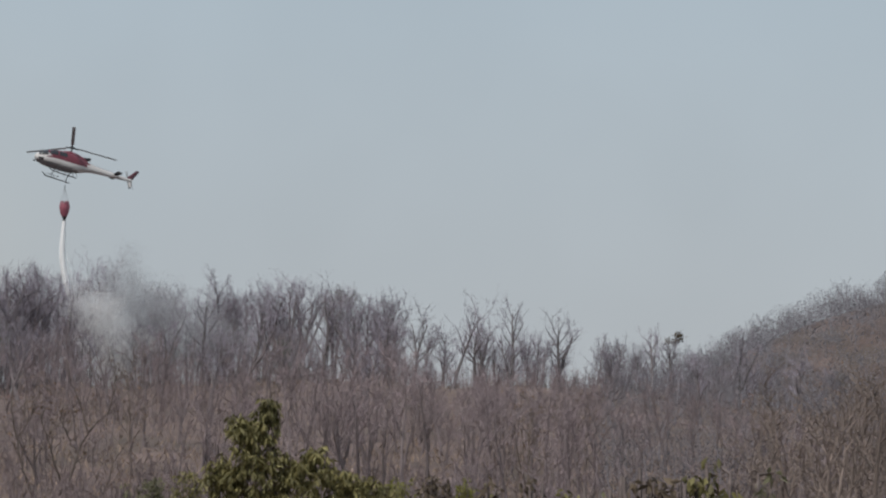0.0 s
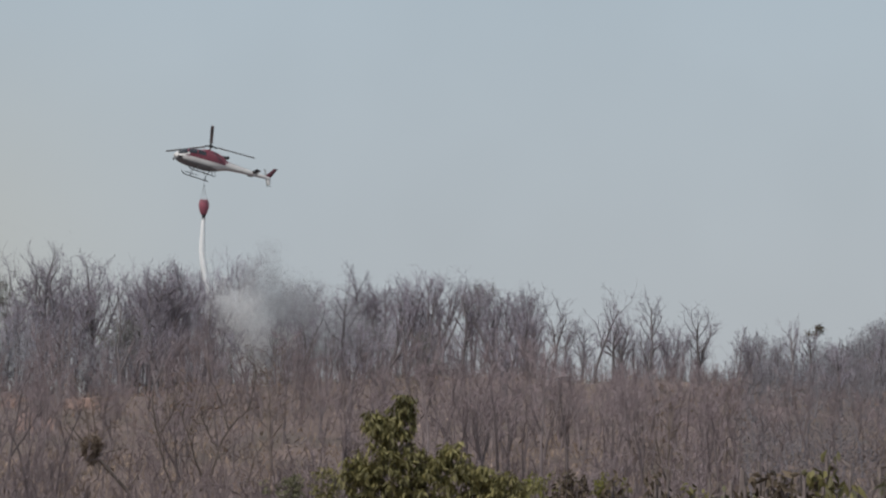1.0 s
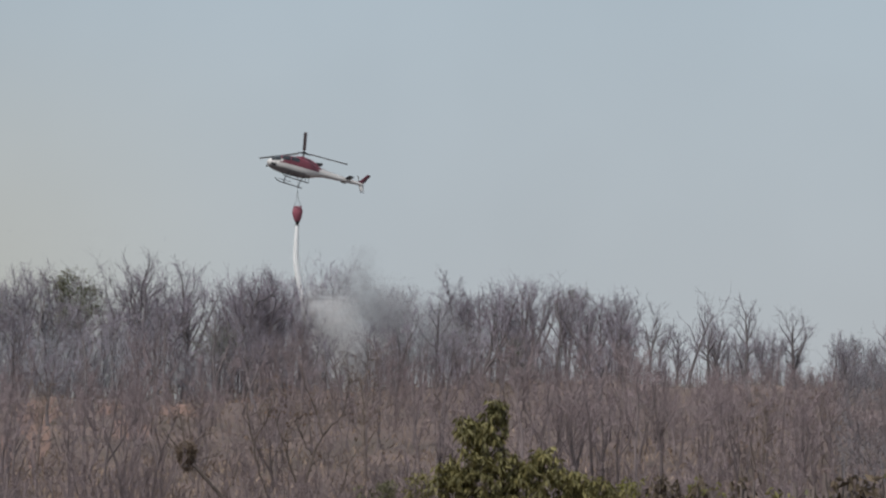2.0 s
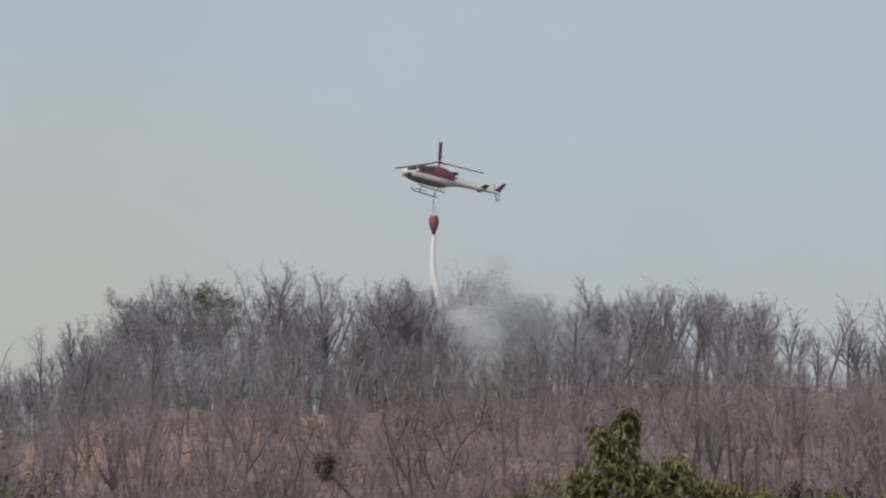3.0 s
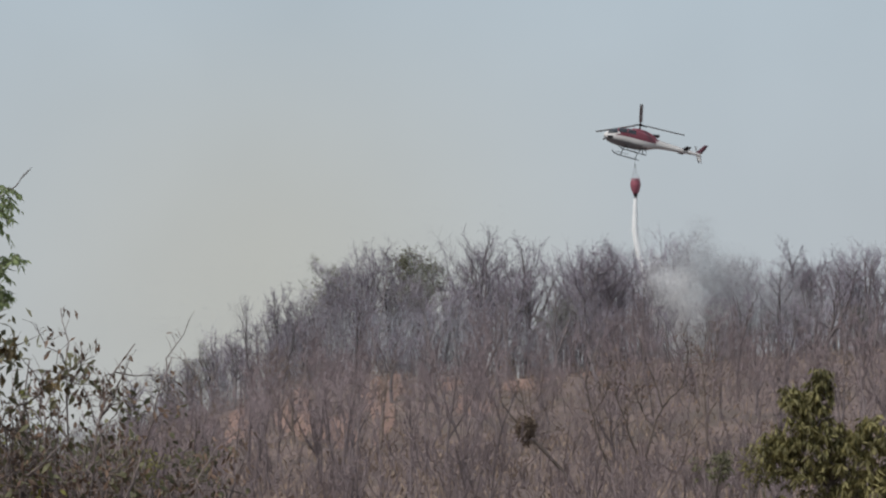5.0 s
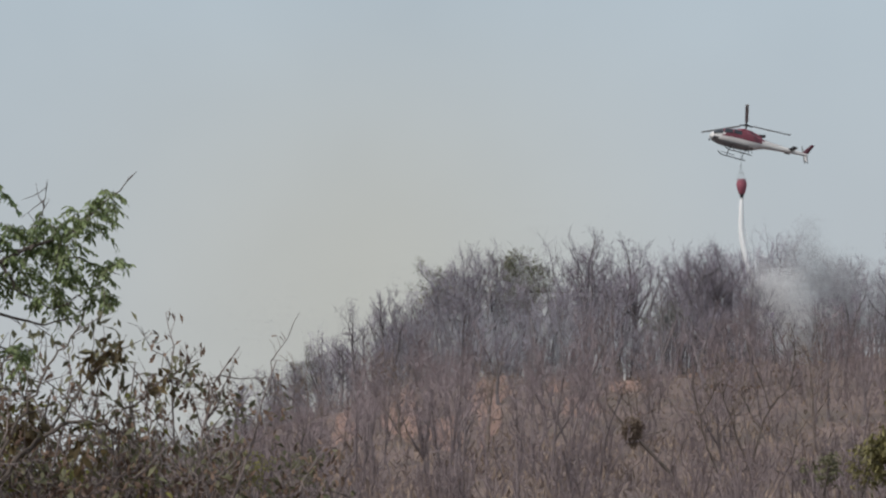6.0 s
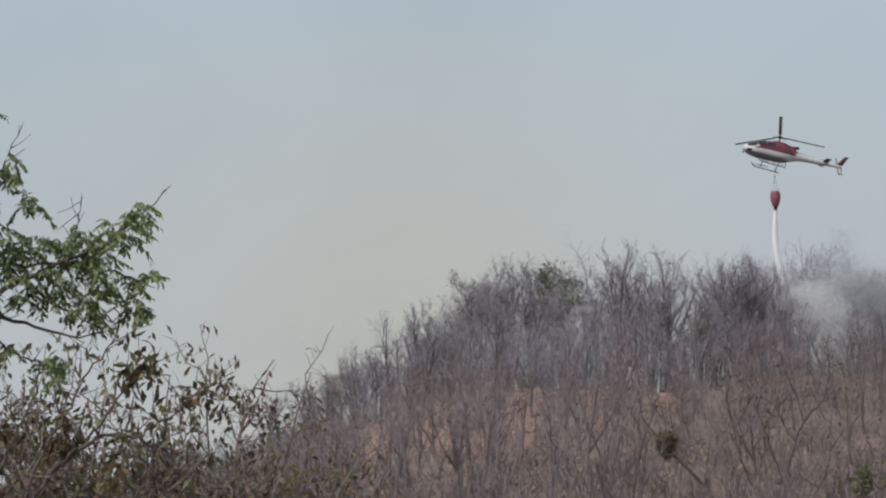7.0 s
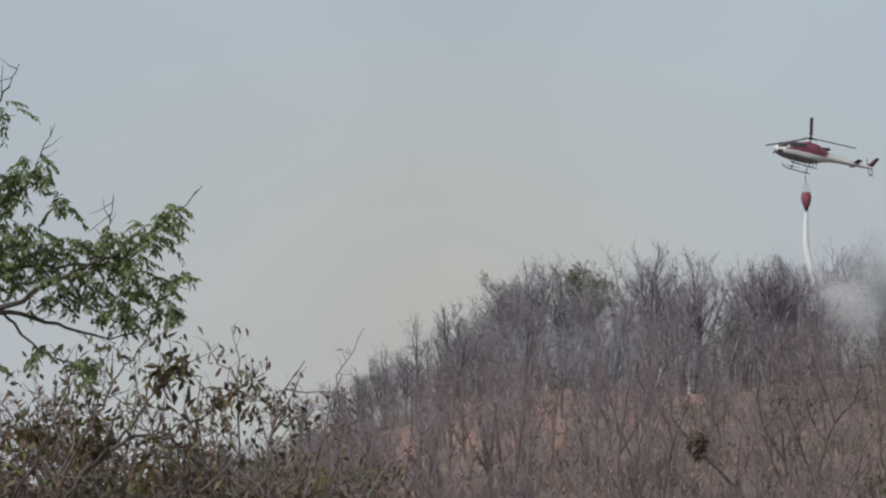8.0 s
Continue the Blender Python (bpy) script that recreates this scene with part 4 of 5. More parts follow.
def smoke():
    o = np.array((-29.7, 249.0, -0.4))
    blobs = [(o + right * dx + (0, dy, z), (sx, 1.3, sz), w) for dx, dy, z, sx, sz, w in (
        (-2.0, 0, 18.6, 0.7, 1.0, 2), (-0.4, 0, 17.2, 1.0, 1.2, 3), (0.6, 0, 15.4, 1.2, 1.5, 5), (1.7, 0, 13.8, 1.1, 1.4, 5), (1.2, 0, 12.0, 0.8, 0.8, 4), (-1.7, 0, 15.4, 0.45, 0.6, 1.5))]
    puff("water_mist", "white water mist rising where the drop hits the trees", "mist", M_MIST, blobs, 230000, 0.036, 41)
    blobs = [(o + right * dx + (0, 4 + dy, z), (sx, 2.2, sz), w) for dx, dy, z, sx, sz, w in (
        (0.8, 0, 20.0, 1.3, 1.6, 3), (1.6, 0, 22.0, 0.6, 1.0, 1), (3.4, 0, 18.2, 1.8, 1.6, 4), (6.2, 0, 17.4, 2.2, 1.6, 3), (4.6, 0, 15.0, 2.4, 1.6, 3), (9.5, 0, 16.6, 2.0, 1.4, 2))]
    puff("smoke_cloud", "thin grey smoke drifting through the ridge trees", "smoke", M_SMOKE, blobs, 230000, 0.036, 42)
    blobs = [(np.array((x, y, z)), (sx, 3.0, sz), w) for x, y, z, sx, sz, w in ((-50, 258, 13.5, 4.0, 2.0, 3), (-57, 254, 15, 3.5, 2.0, 2), (-44, 260, 12.5, 4, 1.8, 2), (-61, 248, 12, 3.5, 1.8, 2), (-14, 262, 13, 6, 1.8, 2), (-2, 264, 12, 6, 1.8, 2), (10, 264, 12, 6, 1.8, 2), (18, 240, 9.5, 6, 2.0, 3), (27, 236, 9.5, 6, 2.2, 3), (-58, 232, 13, 7, 3, 5), (-47, 236, 12, 7, 3, 5), (-64, 224, 7.5, 5, 1.8, 3), (-52, 226, 9, 7, 2.5, 3))]
    puff("smoke_veil", "faint bluish smoke among bare tree trunks", "smoke", M_VEIL, blobs, 230000, 0.034, 43)


smoke()


# ---- nearer trees and shrubs ----
def mango_tree():
    """The leafy evergreen in the middle distance, its crown a stack of hanging sprays."""
    rng = np.random.default_rng(51)
    at, k = Vector((-2.34, 41.94, 0)), 0.6
    tree = thing("leafy_tree", "olive green evergreen tree with long drooping leaves", "tree", m=Matrix.Translation(at + Vector((0, 0, 1.6 - 1.6 * k))) @ Matrix.Scale(k, 4))
    wood = Buf()
    trunk = limb(rng, (0, 0, -1.2), (0, 0, 1), 3.9, 7, 0.05, 0.1)
    wood.tube(trunk, np.linspace(0.16, 0.03, len(trunk)), 8)
    humps = [  # centre, size, sprays
        ((-0.2, 0, 3.62), (0.25, 0.3, 0.32), 34), ((-0.42, 0, 3.05), (0.42, 0.45, 0.42), 56), ((-0.92, 0, 3.12), (0.36, 0.38, 0.40), 52), ((-0.55, -0.2, 2.4), (0.62, 0.6, 0.5), 80), ((1.0, 0, 2.5), (0.26, 0.3, 0.26), 22), ((-1.4, 0, 2.0), (0.4, 0.5, 0.42), 40),
        ((0.35, -0.1, 2.2), (0.75, 0.6, 0.45), 80), ((1.15, 0.0, 2.0), (0.55, 0.6, 0.36), 55), ((1.9, 0.1, 1.75), (0.55, 0.6, 0.4), 50), ((2.5, 0.1, 1.5), (0.5, 0.5, 0.4), 36),
        ((-1.1, -0.1, 1.85), (0.5, 0.6, 0.5), 60), ((-0.3, 0, 1.5), (1.2, 0.9, 0.6), 100), ((1.2, 0, 1.2), (1.4, 0.9, 0.6), 90), ((0.2, 0, 0.8), (1.6, 1.0, 0.5), 60)]
    spots = []
    for c, s, n in humps:
        c, s = np.array(c), np.array(s)
        p, d = along(trunk, min(0.95, max(0.3, (c[2] + 0.5) / 4.4)))
        mid = (p + c) / 2 + rng.normal(0, 0.08, 3)
        wood.tube([p, mid, c, c + (rng.normal(0, 0.1), rng.normal(0, 0.1), s[2] * 0.8)], [0.05, 0.035, 0.022, 0.008], 5)
        v = rng.normal(0, 1, (n, 3))
        v /= np.linalg.norm(v, axis=1)[:, None]
        q = c + v * s * rng.uniform(0.15, 1.32, n)[:, None] + rng.normal(0, 0.05, (n, 3))
        spots.append(q)
        for e in q[::3]:
            wood.tube([c, (c + e) / 2 + rng.normal(0, 0.05, 3), e], [0.014, 0.01, 0.005], 3)
    spots = np.concatenate(spots)
    part("trunk", wood, M_NEARBARK, tree)
    b = Buf()
    per = 10
    n = len(spots) * per
    base = np.repeat(spots, per, 0) + rng.normal(0, 0.035, (n, 3))
    way = rng.normal(0, 1, (n, 3)) * (0.8, 0.8, 0.5) + (0, 0, -1.3)
    b.leaves(base, way, rng.normal(0, 0.5, (n, 3)) + (0, 0, 1), 0.27 * rng.uniform(0.55, 1.25, n), 0.066 * rng.uniform(0.7, 1.2, n), 0.3)
    part("crown", b, M_MANGO, tree, "long drooping olive green leaves")


def leafy_shrub(x, y, top, width, mat, leaf, label, seed, dense=1.0, name="leafy_shrub", bare=0.15):
    """A low shrub: several stems from the ground, with leaf sprays at their ends."""
    rng = np.random.default_rng(seed)
    bush = thing(name, label, "shrub", "", Matrix.Translation((x, y, -0.05)))
    spots = []
    for s in range(max(7, int(10 * dense))):
        wood = Buf()
        a, out = rng.uniform(0, 6.28), rng.uniform(0, 1) ** 0.7 * width / 2
        tip = np.array([math.cos(a) * out, math.sin(a) * out, top * (1 - (0.05 + 0.12 * min(width, 1.0)) * (out / (width / 2)) ** 2) * rng.uniform(0.94, 1.0)])
        mid = tip * (0.35, 0.35, 0.55) + rng.normal(0, width * 0.05, 3)
        line = [np.array((rng.normal(0, 0.04), rng.normal(0, 0.04), 0)), mid, tip * (0.8, 0.8, 0.85), tip]
        wood.tube(line, np.array([0.016, 0.012, 0.008, 0.004]) * (1 + top * 0.25), 4)
        for k in range(int(9 * dense)):
            p, d = along(np.array(line), rng.uniform(0.4, 1.0))
            e = p + rng.normal(0, width * 0.10, 3) + (0, 0, width * 0.04)
            e[2] = min(e[2], top)
            wood.tube([p, e], [0.006, 0.003], 3)
            if rng.uniform() > bare:
                spots.append(e)
        part("stem", wood, M_THORN, bush)
    b = droop_leaves(rng, np.array(spots), 8, leaf * 0.35, leaf, leaf * 0.36, 0.8)
    part("foliage", b, mat, bush)
    return bush


def near_tree():
    """The tree with feathery green sprays close by; its trunk stands outside the view, to the west."""
    rng = np.random.default_rng(61)
    o, r, v = np.array((-6.92, 16.42, 0.0)), np.array((0.912, 0.410, 0.0)), np.array((-0.410, 0.912, 0.0))
    tree = thing("feathery_tree", "small tree with drooping feathery green leaves near the camera", "tree")

    def at(s, z, deep=0.0):
        return o + r * s + v * deep + (0, 0, z)

    wood = Buf()
    trunk = np.array([at(-2.1, -0.1), at(-2.0, 0.8), at(-1.75, 1.7), at(-1.5, 2.4), at(-1.0, 3.2), at(-0.55, 4.0), at(-0.25, 4.7)])
    wood.tube(trunk, [0.12, 0.105, 0.09, 0.075, 0.055, 0.035, 0.02], 9)
    part("trunk", wood, M_NEARBARK, tree)
    lines = [  # limbs that reach into the view: stations (across, height, depth)
        ([(-1.75, 1.7, 0), (-0.9, 2.35, 0.1), (0.0, 2.72, 0.05), (0.35, 2.62, 0), (0.68, 2.52, -0.05), (0.92, 2.58, -0.05)], 0.035),
        ([(-1.5, 2.4, 0), (-0.7, 2.55, -0.1), (0.05, 2.72, -0.15), (0.45, 2.95, -0.1), (0.85, 3.10, 0), (1.05, 3.28, 0.05), (1.3, 3.52, 0.05)], 0.034),
        ([(-1.2, 2.9, 0), (-0.5, 2.95, 0.15), (0.1, 3.0, 0.2), (0.55, 3.02, 0.2), (0.98, 2.95, 0.2), (1.18, 2.88, 0.2)], 0.026),
        ([(-0.9, 3.3, 0), (-0.3, 3.2, 0.1), (0.08, 3.35, 0.1), (0.22, 3.62, 0.1), (0.33, 3.9, 0.1)], 0.022),
        ([(-0.7, 3.7, 0), (-0.25, 3.8, -0.1), (0.0, 4.05, -0.1), (0.12, 4.28, -0.1)], 0.02),
        ([(0.0, 2.72, 0.05), (0.25, 2.45, 0.1), (0.4, 2.38, 0.1), (0.55, 2.34, 0.1)], 0.012),
        ([(0.62, 3.0, -0.1), (0.68, 3.2, -0.1), (0.72, 3.42, -0.1)], 0.008),
        ([(0.45, 2.95, -0.1), (0.5, 2.75, -0.1), (0.78, 2.62, -0.1), (0.95, 2.72, -0.1)], 0.011)]
    twig_spots = []
    for pts, r0 in lines:
        p = np.array([at(*q) for q in pts])
        k = np.linspace(0, len(p) - 1, 4 * len(p))
        p = np.stack([np.interp(k, np.arange(len(p)), p[:, c]) for c in range(3)], -1) + rng.normal(0, 0.008, (len(k), 3))
        wood = Buf()
        wood.tube(p, r0 + (0.0022 - r0) * np.linspace(0, 1, len(p)) ** 0.7, 6)
        for t in np.linspace(0.3, 0.95, 9):
            q, d = along(p, t)
            e = q + unit(d + rng.normal(0, 0.7, 3)) * rng.uniform(0.08, 0.22)
            wood.tube([q, (q + e) / 2 + rng.normal(0, 0.01, 3), e], [0.0035, 0.0026, 0.0014], 4)
            twig_spots.append(e)
        part("branch", wood, M_NEARBARK, tree)
    # sprays: a thin stalk with pairs of hanging leaflets
    b, stalks = Buf(), Buf()
    humps = [(0.10, 3.08, 0.27, 60), (-0.2, 3.1, 0.4, 70), (0.18, 3.62, 0.16, 26), (0.0, 3.52, 0.16, 20), (0.37, 3.38, 0.08, 8), (0.42, 3.12, 0.14, 16), (0.66, 3.14, 0.16, 22), (0.92, 3.16, 0.15, 22), (1.08, 3.32, 0.13, 16),
             (0.80, 2.98, 0.16, 20), (0.56, 2.86, 0.15, 18), (0.76, 2.72, 0.14, 18), (0.98, 2.86, 0.10, 10), (1.16, 2.93, 0.08, 7), (1.10, 2.70, 0.10, 10), (0.27, 2.46, 0.06, 5), (0.58, 2.36, 0.11, 11),
             (0.30, 2.88, 0.16, 14), (-0.3, 3.9, 0.3, 30), (0.02, 4.02, 0.08, 5), (-0.4, 2.5, 0.3, 30), (-0.1, 2.35, 0.12, 8)]
    base, way, up = [], [], []
    for s, z, rad, n in humps:
        for _ in range(int(n * 1.15)):
            u = rng.normal(0, 1, 3)
            u *= rng.uniform(0.2, 1) ** 0.5 / (np.linalg.norm(u) + 1e-6)
            p = at(s + u[0] * rad, z + u[2] * rad * 0.85, u[1] * min(rad, 0.2) * 1.3)
            d = unit(np.array([rng.normal(), rng.normal(), -0.35 + rng.normal(0, 0.4)]))
            ln = rng.uniform(0.09, 0.17)
            k = np.linspace(0.1, 1, 7)
            line = p + np.outer(k * ln, d) + np.outer(-(k**2) * ln * 0.35, (0, 0, 1))
            stalks.tube(line[::3], [0.0022, 0.0018, 0.001], 3)
            side = unit(np.cross(d, (0, 0, 1)))
            for q in line:
                for sg in (1, -1):
                    base.append(q)
                    way.append(side * sg * 0.7 + d * 0.5 + np.array((0, 0, -0.75)) + rng.normal(0, 0.25, 3))
                    up.append(np.array((0, 0, 1)) + rng.normal(0, 0.4, 3))
    n = len(base)
    b.leaves(np.array(base), np.array(way), np.array(up), rng.uniform(0.04, 0.07, n), rng.uniform(0.017, 0.028, n))
    crown = part("crown", b, M_LEAF, tree, "drooping feathery green leaflets")
    tagged(part("stalk_spray", stalks, M_THORN, crown), kind="stuff")


def thicket():
    """Tangled leafless shrubs with a few dry leaves in front of the slope's western end."""
    rng = np.random.default_rng(71)
    r = np.array((0.927, 0.375, 0))
    o = np.array((-8.69, 20.03, 0))
    rows = [  # across, depth, height, spread of the crown
        (-0.3, 0.0, 2.6, 0.8), (0.4, 0.4, 2.6, 0.8), (1.05, -0.2, 2.85, 0.7), (1.55, 0.5, 2.7, 0.6), (2.2, 0.1, 2.75, 0.45), (0.1, 1.2, 2.75, 0.8), (0.9, 1.3, 2.85, 0.8), (2.6, 0.9, 2.1, 0.5), (0.7, 0.0, 2.6, 0.9), (0.2, 2.4, 2.3, 1.2), (1.2, 2.6, 2.25, 1.2), (2.1, 2.2, 2.1, 1.0), (-0.5, 2.0, 2.4, 1.2)]
    for n, (s, dp, H, sp) in enumerate(rows):
        p = o + r * s + np.array((-0.375, 0.927, 0)) * dp
        bush = thing("thorn_shrub", "tangled bare shrub with a few curled brown leaves", "shrub", "shrubs near the camera", Matrix.Translation(Vector(p)))
        twig, spots = Buf(), []
        for k in range(10):
            a = rng.uniform(0, 6.28)
            st = limb(rng, (rng.normal(0, 0.05), rng.normal(0, 0.05), -0.05), (math.cos(a) * 0.62 * sp, math.sin(a) * 0.62 * sp, 1), H * rng.uniform(0.75, 1.06), 7, 0.22)
            b = Buf()
            b.tube(st, np.linspace(0.022, 0.005, len(st)), 5, cap=True)
            part("stem", b, M_THORN, bush)
            for t in rng.uniform(0.25, 0.98, 14):
                q, d = along(st, t)
                br = limb(rng, q, d + rng.normal(0, 0.65, 3), rng.uniform(0.2, 0.6), 4, 0.25, 0.04)
                twig.tube(br, np.linspace(0.0065, 0.0025, len(br)), 4)
                for t2 in rng.uniform(0.25, 1, 5):
                    q2, d2 = along(br, min(t2, 0.99))
                    tw = limb(rng, q2, d2 + rng.normal(0, 0.6, 3), rng.uniform(0.06, 0.22), 2, 0.25)
                    twig.tube(tw, [0.003, 0.0025, 0.0015], 3)
                    spots.append(tw[-1])
        tagged(part("twig_spray", twig, M_THORN, bush), kind="stuff")
        spots = np.array(spots)
        dry = spots[rng.uniform(0, 1, len(spots)) < 0.5]
        part("dry_leaves", droop_leaves(rng, dry, 2, 0.02, 0.08, 0.034, 0.9), M_DRYLEAF, bush, "curled brown leaves")
        some = spots[rng.uniform(0, 1, len(spots)) < (0.22 if n in (0, 5, 1) else 0.06)]
        low = spots[(spots[:, 2] < 2.15) & (rng.uniform(0, 1, len(spots)) < 0.16)]
        part("yellow_leaves", droop_leaves(rng, low, 3, 0.05, 0.09, 0.042, 0.7), M_YELLOW if n % 3 == 0 else M_OLIVE, bush, "dull yellow-green leaves")
        part("green_leaves", droop_leaves(rng, some, 2, 0.03, 0.085, 0.034, 0.7), M_OLIVE, bush, "dull olive leaves")


def sapling(x, y, z, H, seed, label, leaf=M_DRYLEAF, share=0.3, turn=0.0, r0=0.11):
    """A thin, open young tree with a few leaves left."""
    rng = np.random.default_rng(seed)
    tree = thing("young_tree", label, "tree", "", placed(x, y, z, turn))
    wood, crown, ends = grow(seed, H, clear=0.22, limbs=8, branches=4, twigs=3, spread=0.36, r0=r0, rt=0.015, fork=True, lean=0.1, lift=0.14)
    part("trunk", wood, M_SAPLING, tree)
    part("crown", crown, M_SAPLING, tree)
    part("leaves", droop_leaves(rng, ends[rng.uniform(0, 1, len(ends)) < share], 3, 0.08, 0.17, 0.07), leaf, tree, "few withered leaves")


def forked_tree():
    """A young bare tree with two crooked stems, in front of the wooded slope."""
    rng = np.random.default_rng(83)
    az, d = -8.1, 132.0
    x, y = polar(az, d)
    across, deep = np.array((math.cos(radians(az)), -math.sin(radians(az)), 0)), np.array((math.sin(radians(az)), math.cos(radians(az)), 0))
    tree = thing("young_tree", "crooked forked young tree with a few withered leaves", "tree", "", Matrix.Translation((x, y, -1.0)))
    lines = [  # across, depth, height along each stem; thickness at its foot
        ([(-0.3, 0, 0.6), (-0.05, 0, 1.2), (0.2, 0, 1.7), (0.9, 0, 2.15), (1.55, 0.1, 2.6), (1.8, 0.1, 3.4), (2.0, 0.2, 4.2), (2.45, 0.2, 5.2), (2.15, 0.2, 6.3), (1.65, 0.1, 7.4), (1.3, 0.1, 8.7)], 0.085),
        ([(0.2, 0, 1.7), (-0.2, -0.1, 2.6), (-0.5, -0.2, 3.4), (-0.85, -0.2, 4.9), (-1.15, -0.2, 6.3), (-1.1, -0.2, 7.2)], 0.06),
        ([(1.4, 0.1, 2.5), (1.0, -0.3, 3.6), (0.75, -0.4, 4.5), (0.3, -0.5, 5.5), (0.35, -0.5, 6.2)], 0.05),
        ([(2.45, 0.2, 5.2), (2.9, 0.4, 5.7), (3.4, 0.5, 6.2), (3.6, 0.5, 7.1), (3.7, 0.5, 7.9)], 0.035),
        ([(1.55, 0.1, 2.6), (2.4, 0.4, 2.5), (3.1, 0.5, 2.1), (3.5, 0.5, 2.9), (3.7, 0.5, 3.9), (4.2, 0.5, 4.6)], 0.045),
        ([(2.0, 0.2, 4.2), (1.5, 0.3, 5.0), (1.1, 0.4, 6.2)], 0.026), ([(-0.85, -0.2, 4.9), (-0.3, -0.2, 5.6), (0.0, -0.2, 6.4)], 0.024)]
    spots = []
    for pts, r0 in lines:
        p = np.array([across * u + deep * w + (0, 0, h) for u, w, h in pts])
        k = np.linspace(0, len(p) - 1, 4 * len(p))
        p = np.stack([np.interp(k, np.arange(len(p)), p[:, c]) for c in range(3)], -1) + rng.normal(0, 0.025, (len(k), 3))
        b = Buf()
        b.tube(p, 1.25 * r0 + (0.02 - 1.25 * r0) * np.linspace(0, 1, len(p)), 6, cap=True)
        for t in rng.uniform(0.3, 0.99, 9):
            q, e = along(p, t)
            br = limb(rng, q, e + rng.normal(0, 0.6, 3) + (0, 0, 0.3), rng.uniform(0.5, 1.3), 3, 0.2, 0.05)
            b.tube(br, np.linspace(0.018, 0.008, len(br)), 4)
            for t2 in rng.uniform(0.3, 1, 3):
                q2, e2 = along(br, min(t2, 0.99))
                tw = limb(rng, q2, e2 + rng.normal(0, 0.6, 3), rng.uniform(0.2, 0.5), 2)
                b.tube(tw, [0.009, 0.007, 0.005], 3)
                spots.append(tw[-1])
        part("stem", b, M_CROOKED, tree)
    spots = np.array(spots)
    part("leaves", droop_leaves(rng, spots[rng.uniform(0, 1, len(spots)) < 0.3], 3, 0.08, 0.2, 0.08), M_DRYLEAF, tree, "few withered brown leaves")


def broken_stem():
    """A leaning dead stem with a ball of withered leaves caught on it."""
    rng = np.random.default_rng(81)
    x, y, z = -18.85, 108.35, 2.92
    g = float(ground_z(math.degrees(math.atan2(x, y)), math.hypot(x, y)))
    ob = thing("dead_stem", "leaning dead stem with a ball of withered brown leaves", "tree", m=Matrix.Translation((x, y, 0)))
    b = Buf()
    b.tube([(2.3, 0, g - 0.1), (1.6, 0, 1.3), (0.75, 0, 2.2), (0.15, 0, 2.85), (-0.45, 0, 3.5), (-0.8, 0, 4.05)], [0.085, 0.075, 0.065, 0.05, 0.03, 0.01], 7)
    b.tube([(0.75, 0, 2.2), (1.0, 0.2, 2.9), (1.05, 0.3, 3.4)], [0.025, 0.018, 0.007], 5)
    b.tube([(1.6, 0, 1.3), (2.0, 0.1, 2.0), (2.2, 0.1, 2.6)], [0.025, 0.018, 0.007], 5)
    part("stem", b, M_CROOKED, ob)
    n = 420
    c = rng.normal(0, 1, (n, 3))
    c *= rng.uniform(0.3, 1, n)[:, None] ** 0.4 / np.linalg.norm(c, axis=1)[:, None]
    c[:, :2] *= (0.62 + 0.38 * c[:, 2:])
    b = droop_leaves(rng, c * (0.5, 0.42, 0.56) + (0.15, 0, z), 9, 0.07, 0.12, 0.045)
    part("leaf_ball", b, material("withered_leaf", (0.15, 0.112, 0.085), (0.235, 0.178, 0.138), 0.8, 4.0, vary=0.2, translucent=0.2, island=True), ob, "matted withered leaves")


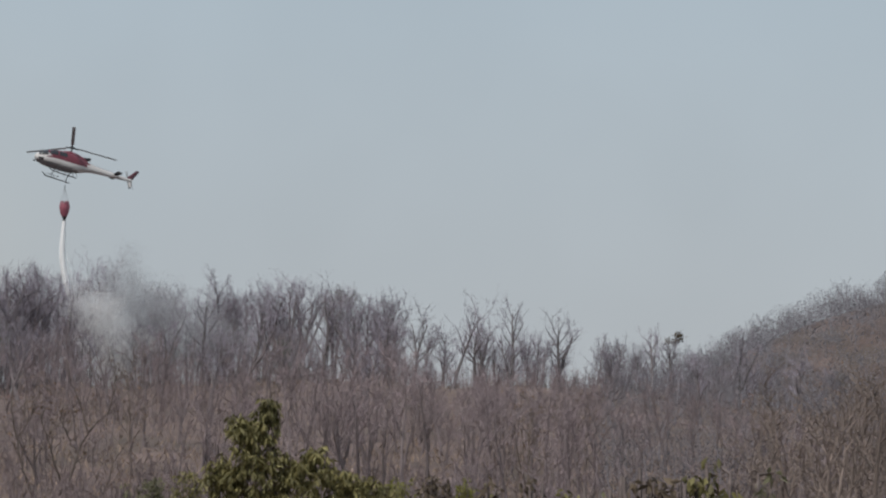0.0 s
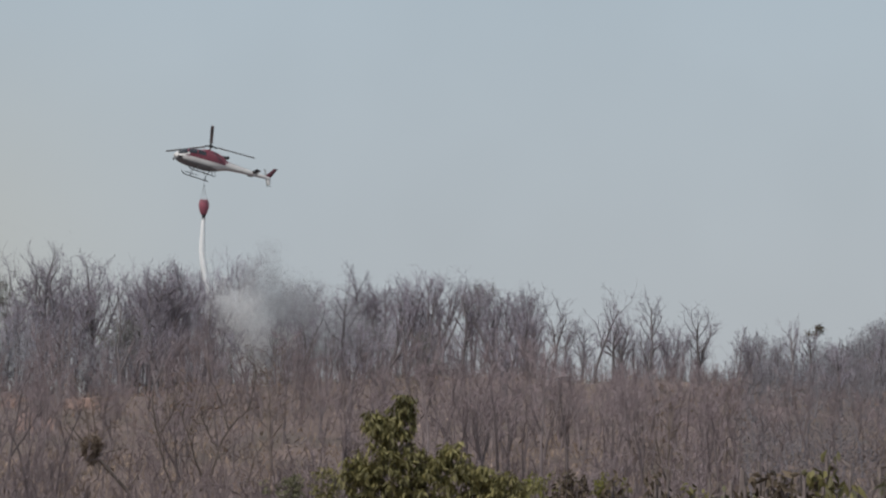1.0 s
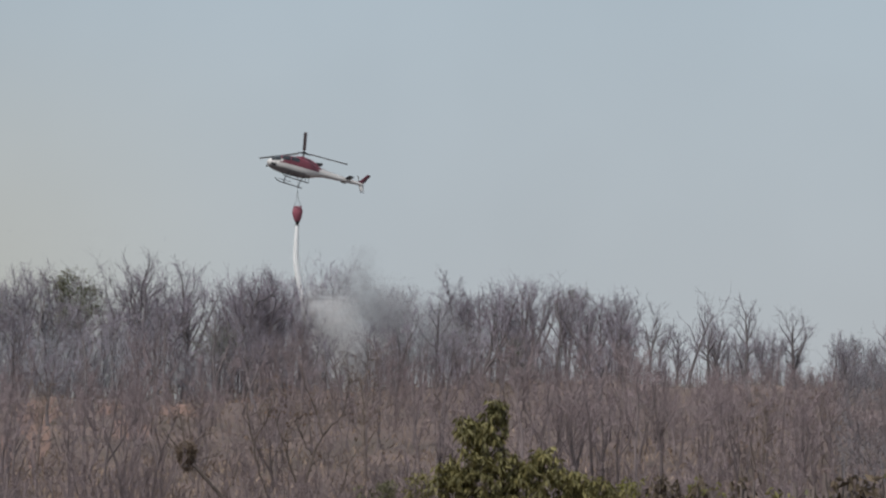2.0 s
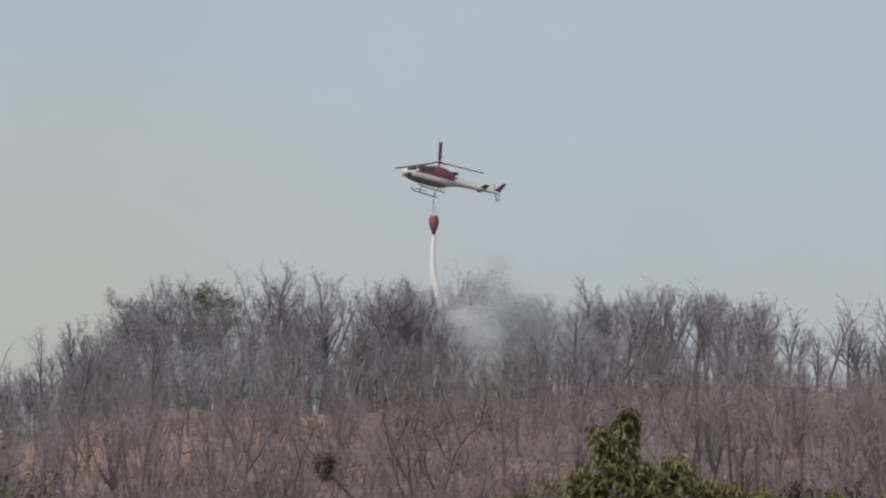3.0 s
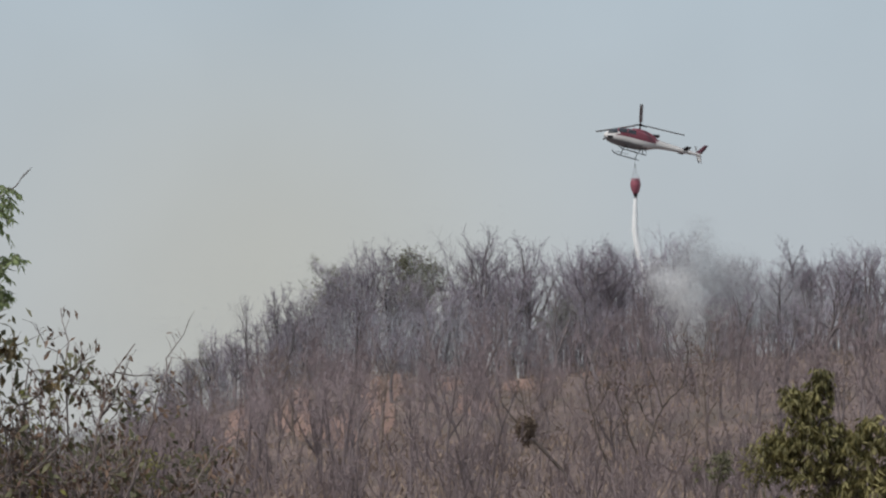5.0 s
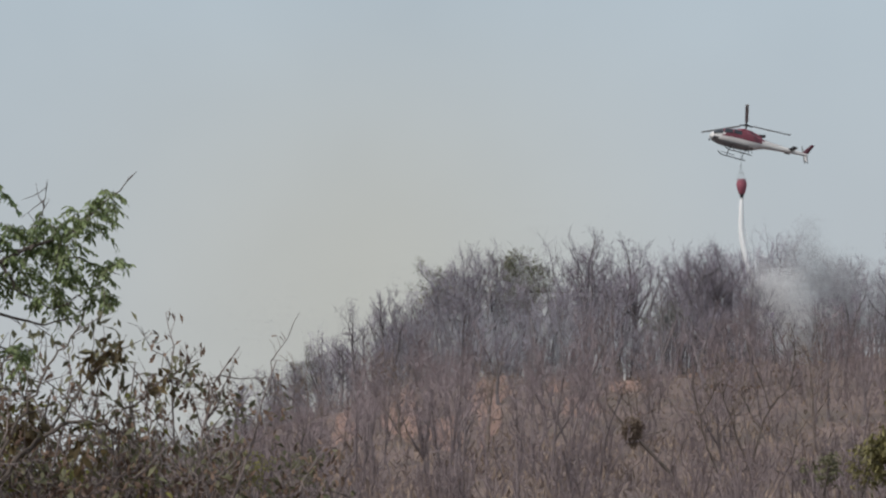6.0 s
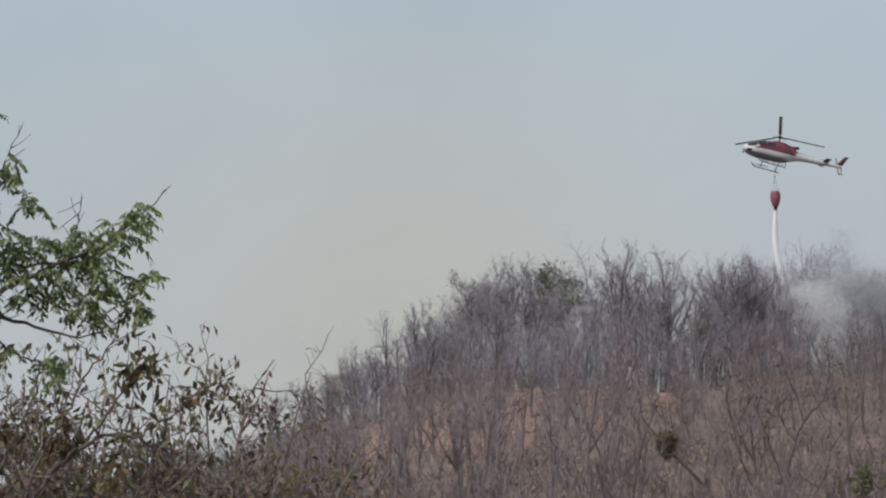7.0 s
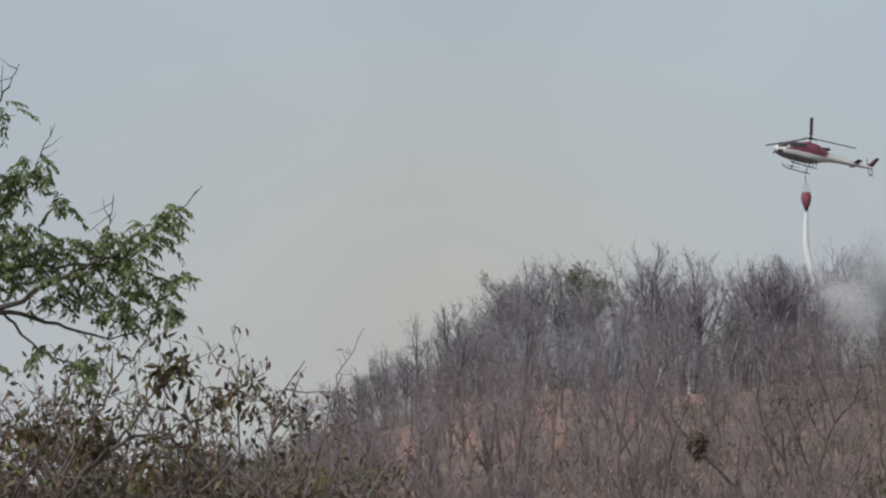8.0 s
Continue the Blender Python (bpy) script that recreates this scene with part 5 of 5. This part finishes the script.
def arching_shrub():
    """A dark old shrub whose thick branches arch over the thicket."""
    rng = np.random.default_rng(77)
    r, v, o = np.array((0.927, 0.375, 0)), np.array((-0.375, 0.927, 0)), np.array((-8.06, 18.6, 0))
    bush = thing("arching_shrub", "dark gnarled shrub with arching branches and olive leaves", "shrub")
    spots = []
    for pts, r0 in (([(0.35, 0, -0.05), (0.42, 0, 0.7), (0.55, 0, 1.35), (0.78, 0, 1.72), (1.1, 0, 1.95), (1.4, 0, 1.92), (1.6, 0, 1.8)], 0.034), ([(0.35, 0, -0.05), (0.2, 0.1, 0.9), (0.1, 0.1, 1.6), (-0.1, 0.1, 2.05), (-0.45, 0.1, 2.25)], 0.026),
                    ([(0.5, 0, 1.2), (0.62, -0.1, 1.7), (0.85, -0.1, 2.1), (1.0, -0.1, 2.4), (1.2, -0.1, 2.62)], 0.016), ([(0.15, 0.1, 1.3), (0.45, 0.1, 1.85), (0.6, 0.1, 2.2), (0.7, 0.1, 2.5)], 0.014), ([(1.0, 0, 1.88), (1.2, 0.05, 2.2), (1.4, 0.06, 2.46)], 0.011), ([(1.35, 0, 1.92), (1.65, 0.05, 2.1), (1.83, 0.06, 2.28)], 0.009)):
        p = np.array([o + r * s + v * dp + (0, 0, z) for s, dp, z in pts])
        k = np.linspace(0, len(p) - 1, 5 * len(p))
        p = np.stack([np.interp(k, np.arange(len(p)), p[:, c]) for c in range(3)], -1) + rng.normal(0, 0.012, (len(k), 3))
        b = Buf()
        b.tube(p, np.linspace(r0, 0.005, len(p)), 6, cap=True)
        for t in rng.uniform(0.35, 1, 12):
            q, d = along(p, min(t, 0.99))
            tw = limb(rng, q, d + rng.normal(0, 0.7, 3), rng.uniform(0.15, 0.45), 3, 0.25)
            b.tube(tw, [0.005, 0.004, 0.003, 0.002], 4)
            spots += [tw[-1], tw[-2]]
        part("branch", b, M_NEARBARK, bush)
    part("leaves", droop_leaves(rng, np.array(spots), 2, 0.06, 0.10, 0.042, 0.7), M_OLIVE, bush, "dull olive leaves")
    tufts = np.array([o + r * u + v * 0.06 + (0, 0, h) for u, h in ((1.36, 2.44), (1.44, 2.48), (1.3, 2.38), (0.8, 2.02), (0.86, 1.94), (0.74, 1.9), (1.8, 2.26), (1.25, 1.72), (0.35, 1.98), (0.1, 1.9))])
    part("broad_leaves", droop_leaves(rng, tufts, 15, 0.05, 0.13, 0.06, 0.9), M_BROAD, bush, "broad curling brown and yellow leaves")


mango_tree()
arching_shrub()
near_tree()
thicket()
broken_stem()
forked_tree()
for az, d, H, seed, share in ((-6.2, 152, 7.4, 902, 0.3), (-8.1, 148, 6.0, 903, 0.35), (-16.3, 160, 6.5, 904, 0.2), (-14.6, 165, 6.0, 905, 0.2), (-12.9, 158, 5.5, 906, 0.25),
                              (-3.4, 150, 6.0, 907, 0.3), (1.9, 140, 5.6, 908, 0.35), (7.3, 120, 6.6, 909, 0.15), (8.2, 118, 7.6, 910, 0.15), (8.9, 122, 7.2, 911, 0.15), (7.8, 116, 6.0, 914, 0.15), (6.6, 124, 5.6, 915, 0.2), (3.0, 145, 5.4, 912, 0.3), (-9.6, 150, 5.2, 913, 0.25)):
    x, y = polar(az, d)
    sapling(x, y, float(ground_z(az, d)) - 0.1, H, seed, "slender grey young tree with a few withered leaves", share=share)
# low leafy shrubs along the foot of the slope
for az, d, top, w, mat, leaf, seed, words in (
        (-0.7, 62, 2.05, 1.0, M_YELLOW, 0.12, 921, "yellow-green leafy shrub"), (0.75, 66, 2.0, 0.9, M_YELLOW, 0.11, 922, "yellow-green leafy shrub"), (-5.1, 72, 2.1, 1.1, M_MANGO, 0.13, 923, "dull green leafy shrub"), (-5.9, 74, 1.95, 1.2, M_OLIVE, 0.13, 924, "olive green leafy shrub"),
        (-18.4, 60, 2.3, 1.5, M_OLIVE, 0.11, 925, "olive green leafy shrub"), (-17.4, 64, 2.1, 1.4, M_YELLOW, 0.10, 926, "yellow-green leafy shrub"), (-16.4, 70, 2.0, 1.5, M_OLIVE, 0.11, 927, "olive green leafy shrub"), (-19.6, 56, 2.5, 1.5, M_OLIVE, 0.11, 928, "olive green leafy shrub"),
        (3.1, 19, 1.78, 0.45, M_MANGO, 0.075, 931, "dull green leafy shrub"), (4.3, 14, 1.85, 0.34, M_WITHER, 0.085, 932, "shrub with drooping withered leaves"), (5.05, 14, 1.84, 0.34, M_WITHER, 0.085, 933, "shrub with drooping withered leaves"),
        (5.75, 14, 1.83, 0.3, M_MANGO, 0.075, 934, "dull green leafy shrub"), (1.2, 20, 1.77, 0.28, M_WITHER, 0.085, 935, "shrub with drooping withered leaves"), (2.1, 20, 1.76, 0.28, M_WITHER, 0.085, 936, "shrub with drooping withered leaves"),
        (6.4, 15, 1.80, 0.34, M_OLIVE, 0.075, 937, "olive green leafy shrub"), (3.75, 15, 1.78, 0.3, M_OLIVE, 0.075, 938, "olive green leafy shrub"), (-0.1, 40, 1.95, 0.7, M_WITHER, 0.11, 939, "shrub with drooping withered leaves")):
    if d < 30:
        d, top, w, leaf = d * 0.6, 1.64 + (top - 1.6) * 0.6, w * 0.6, leaf * 0.6
    x, y = polar(az, d)
    leafy_shrub(x, y, top, w, mat, leaf, words + (" beside the clearing" if d < 30 else " at the foot of the slope"), seed)
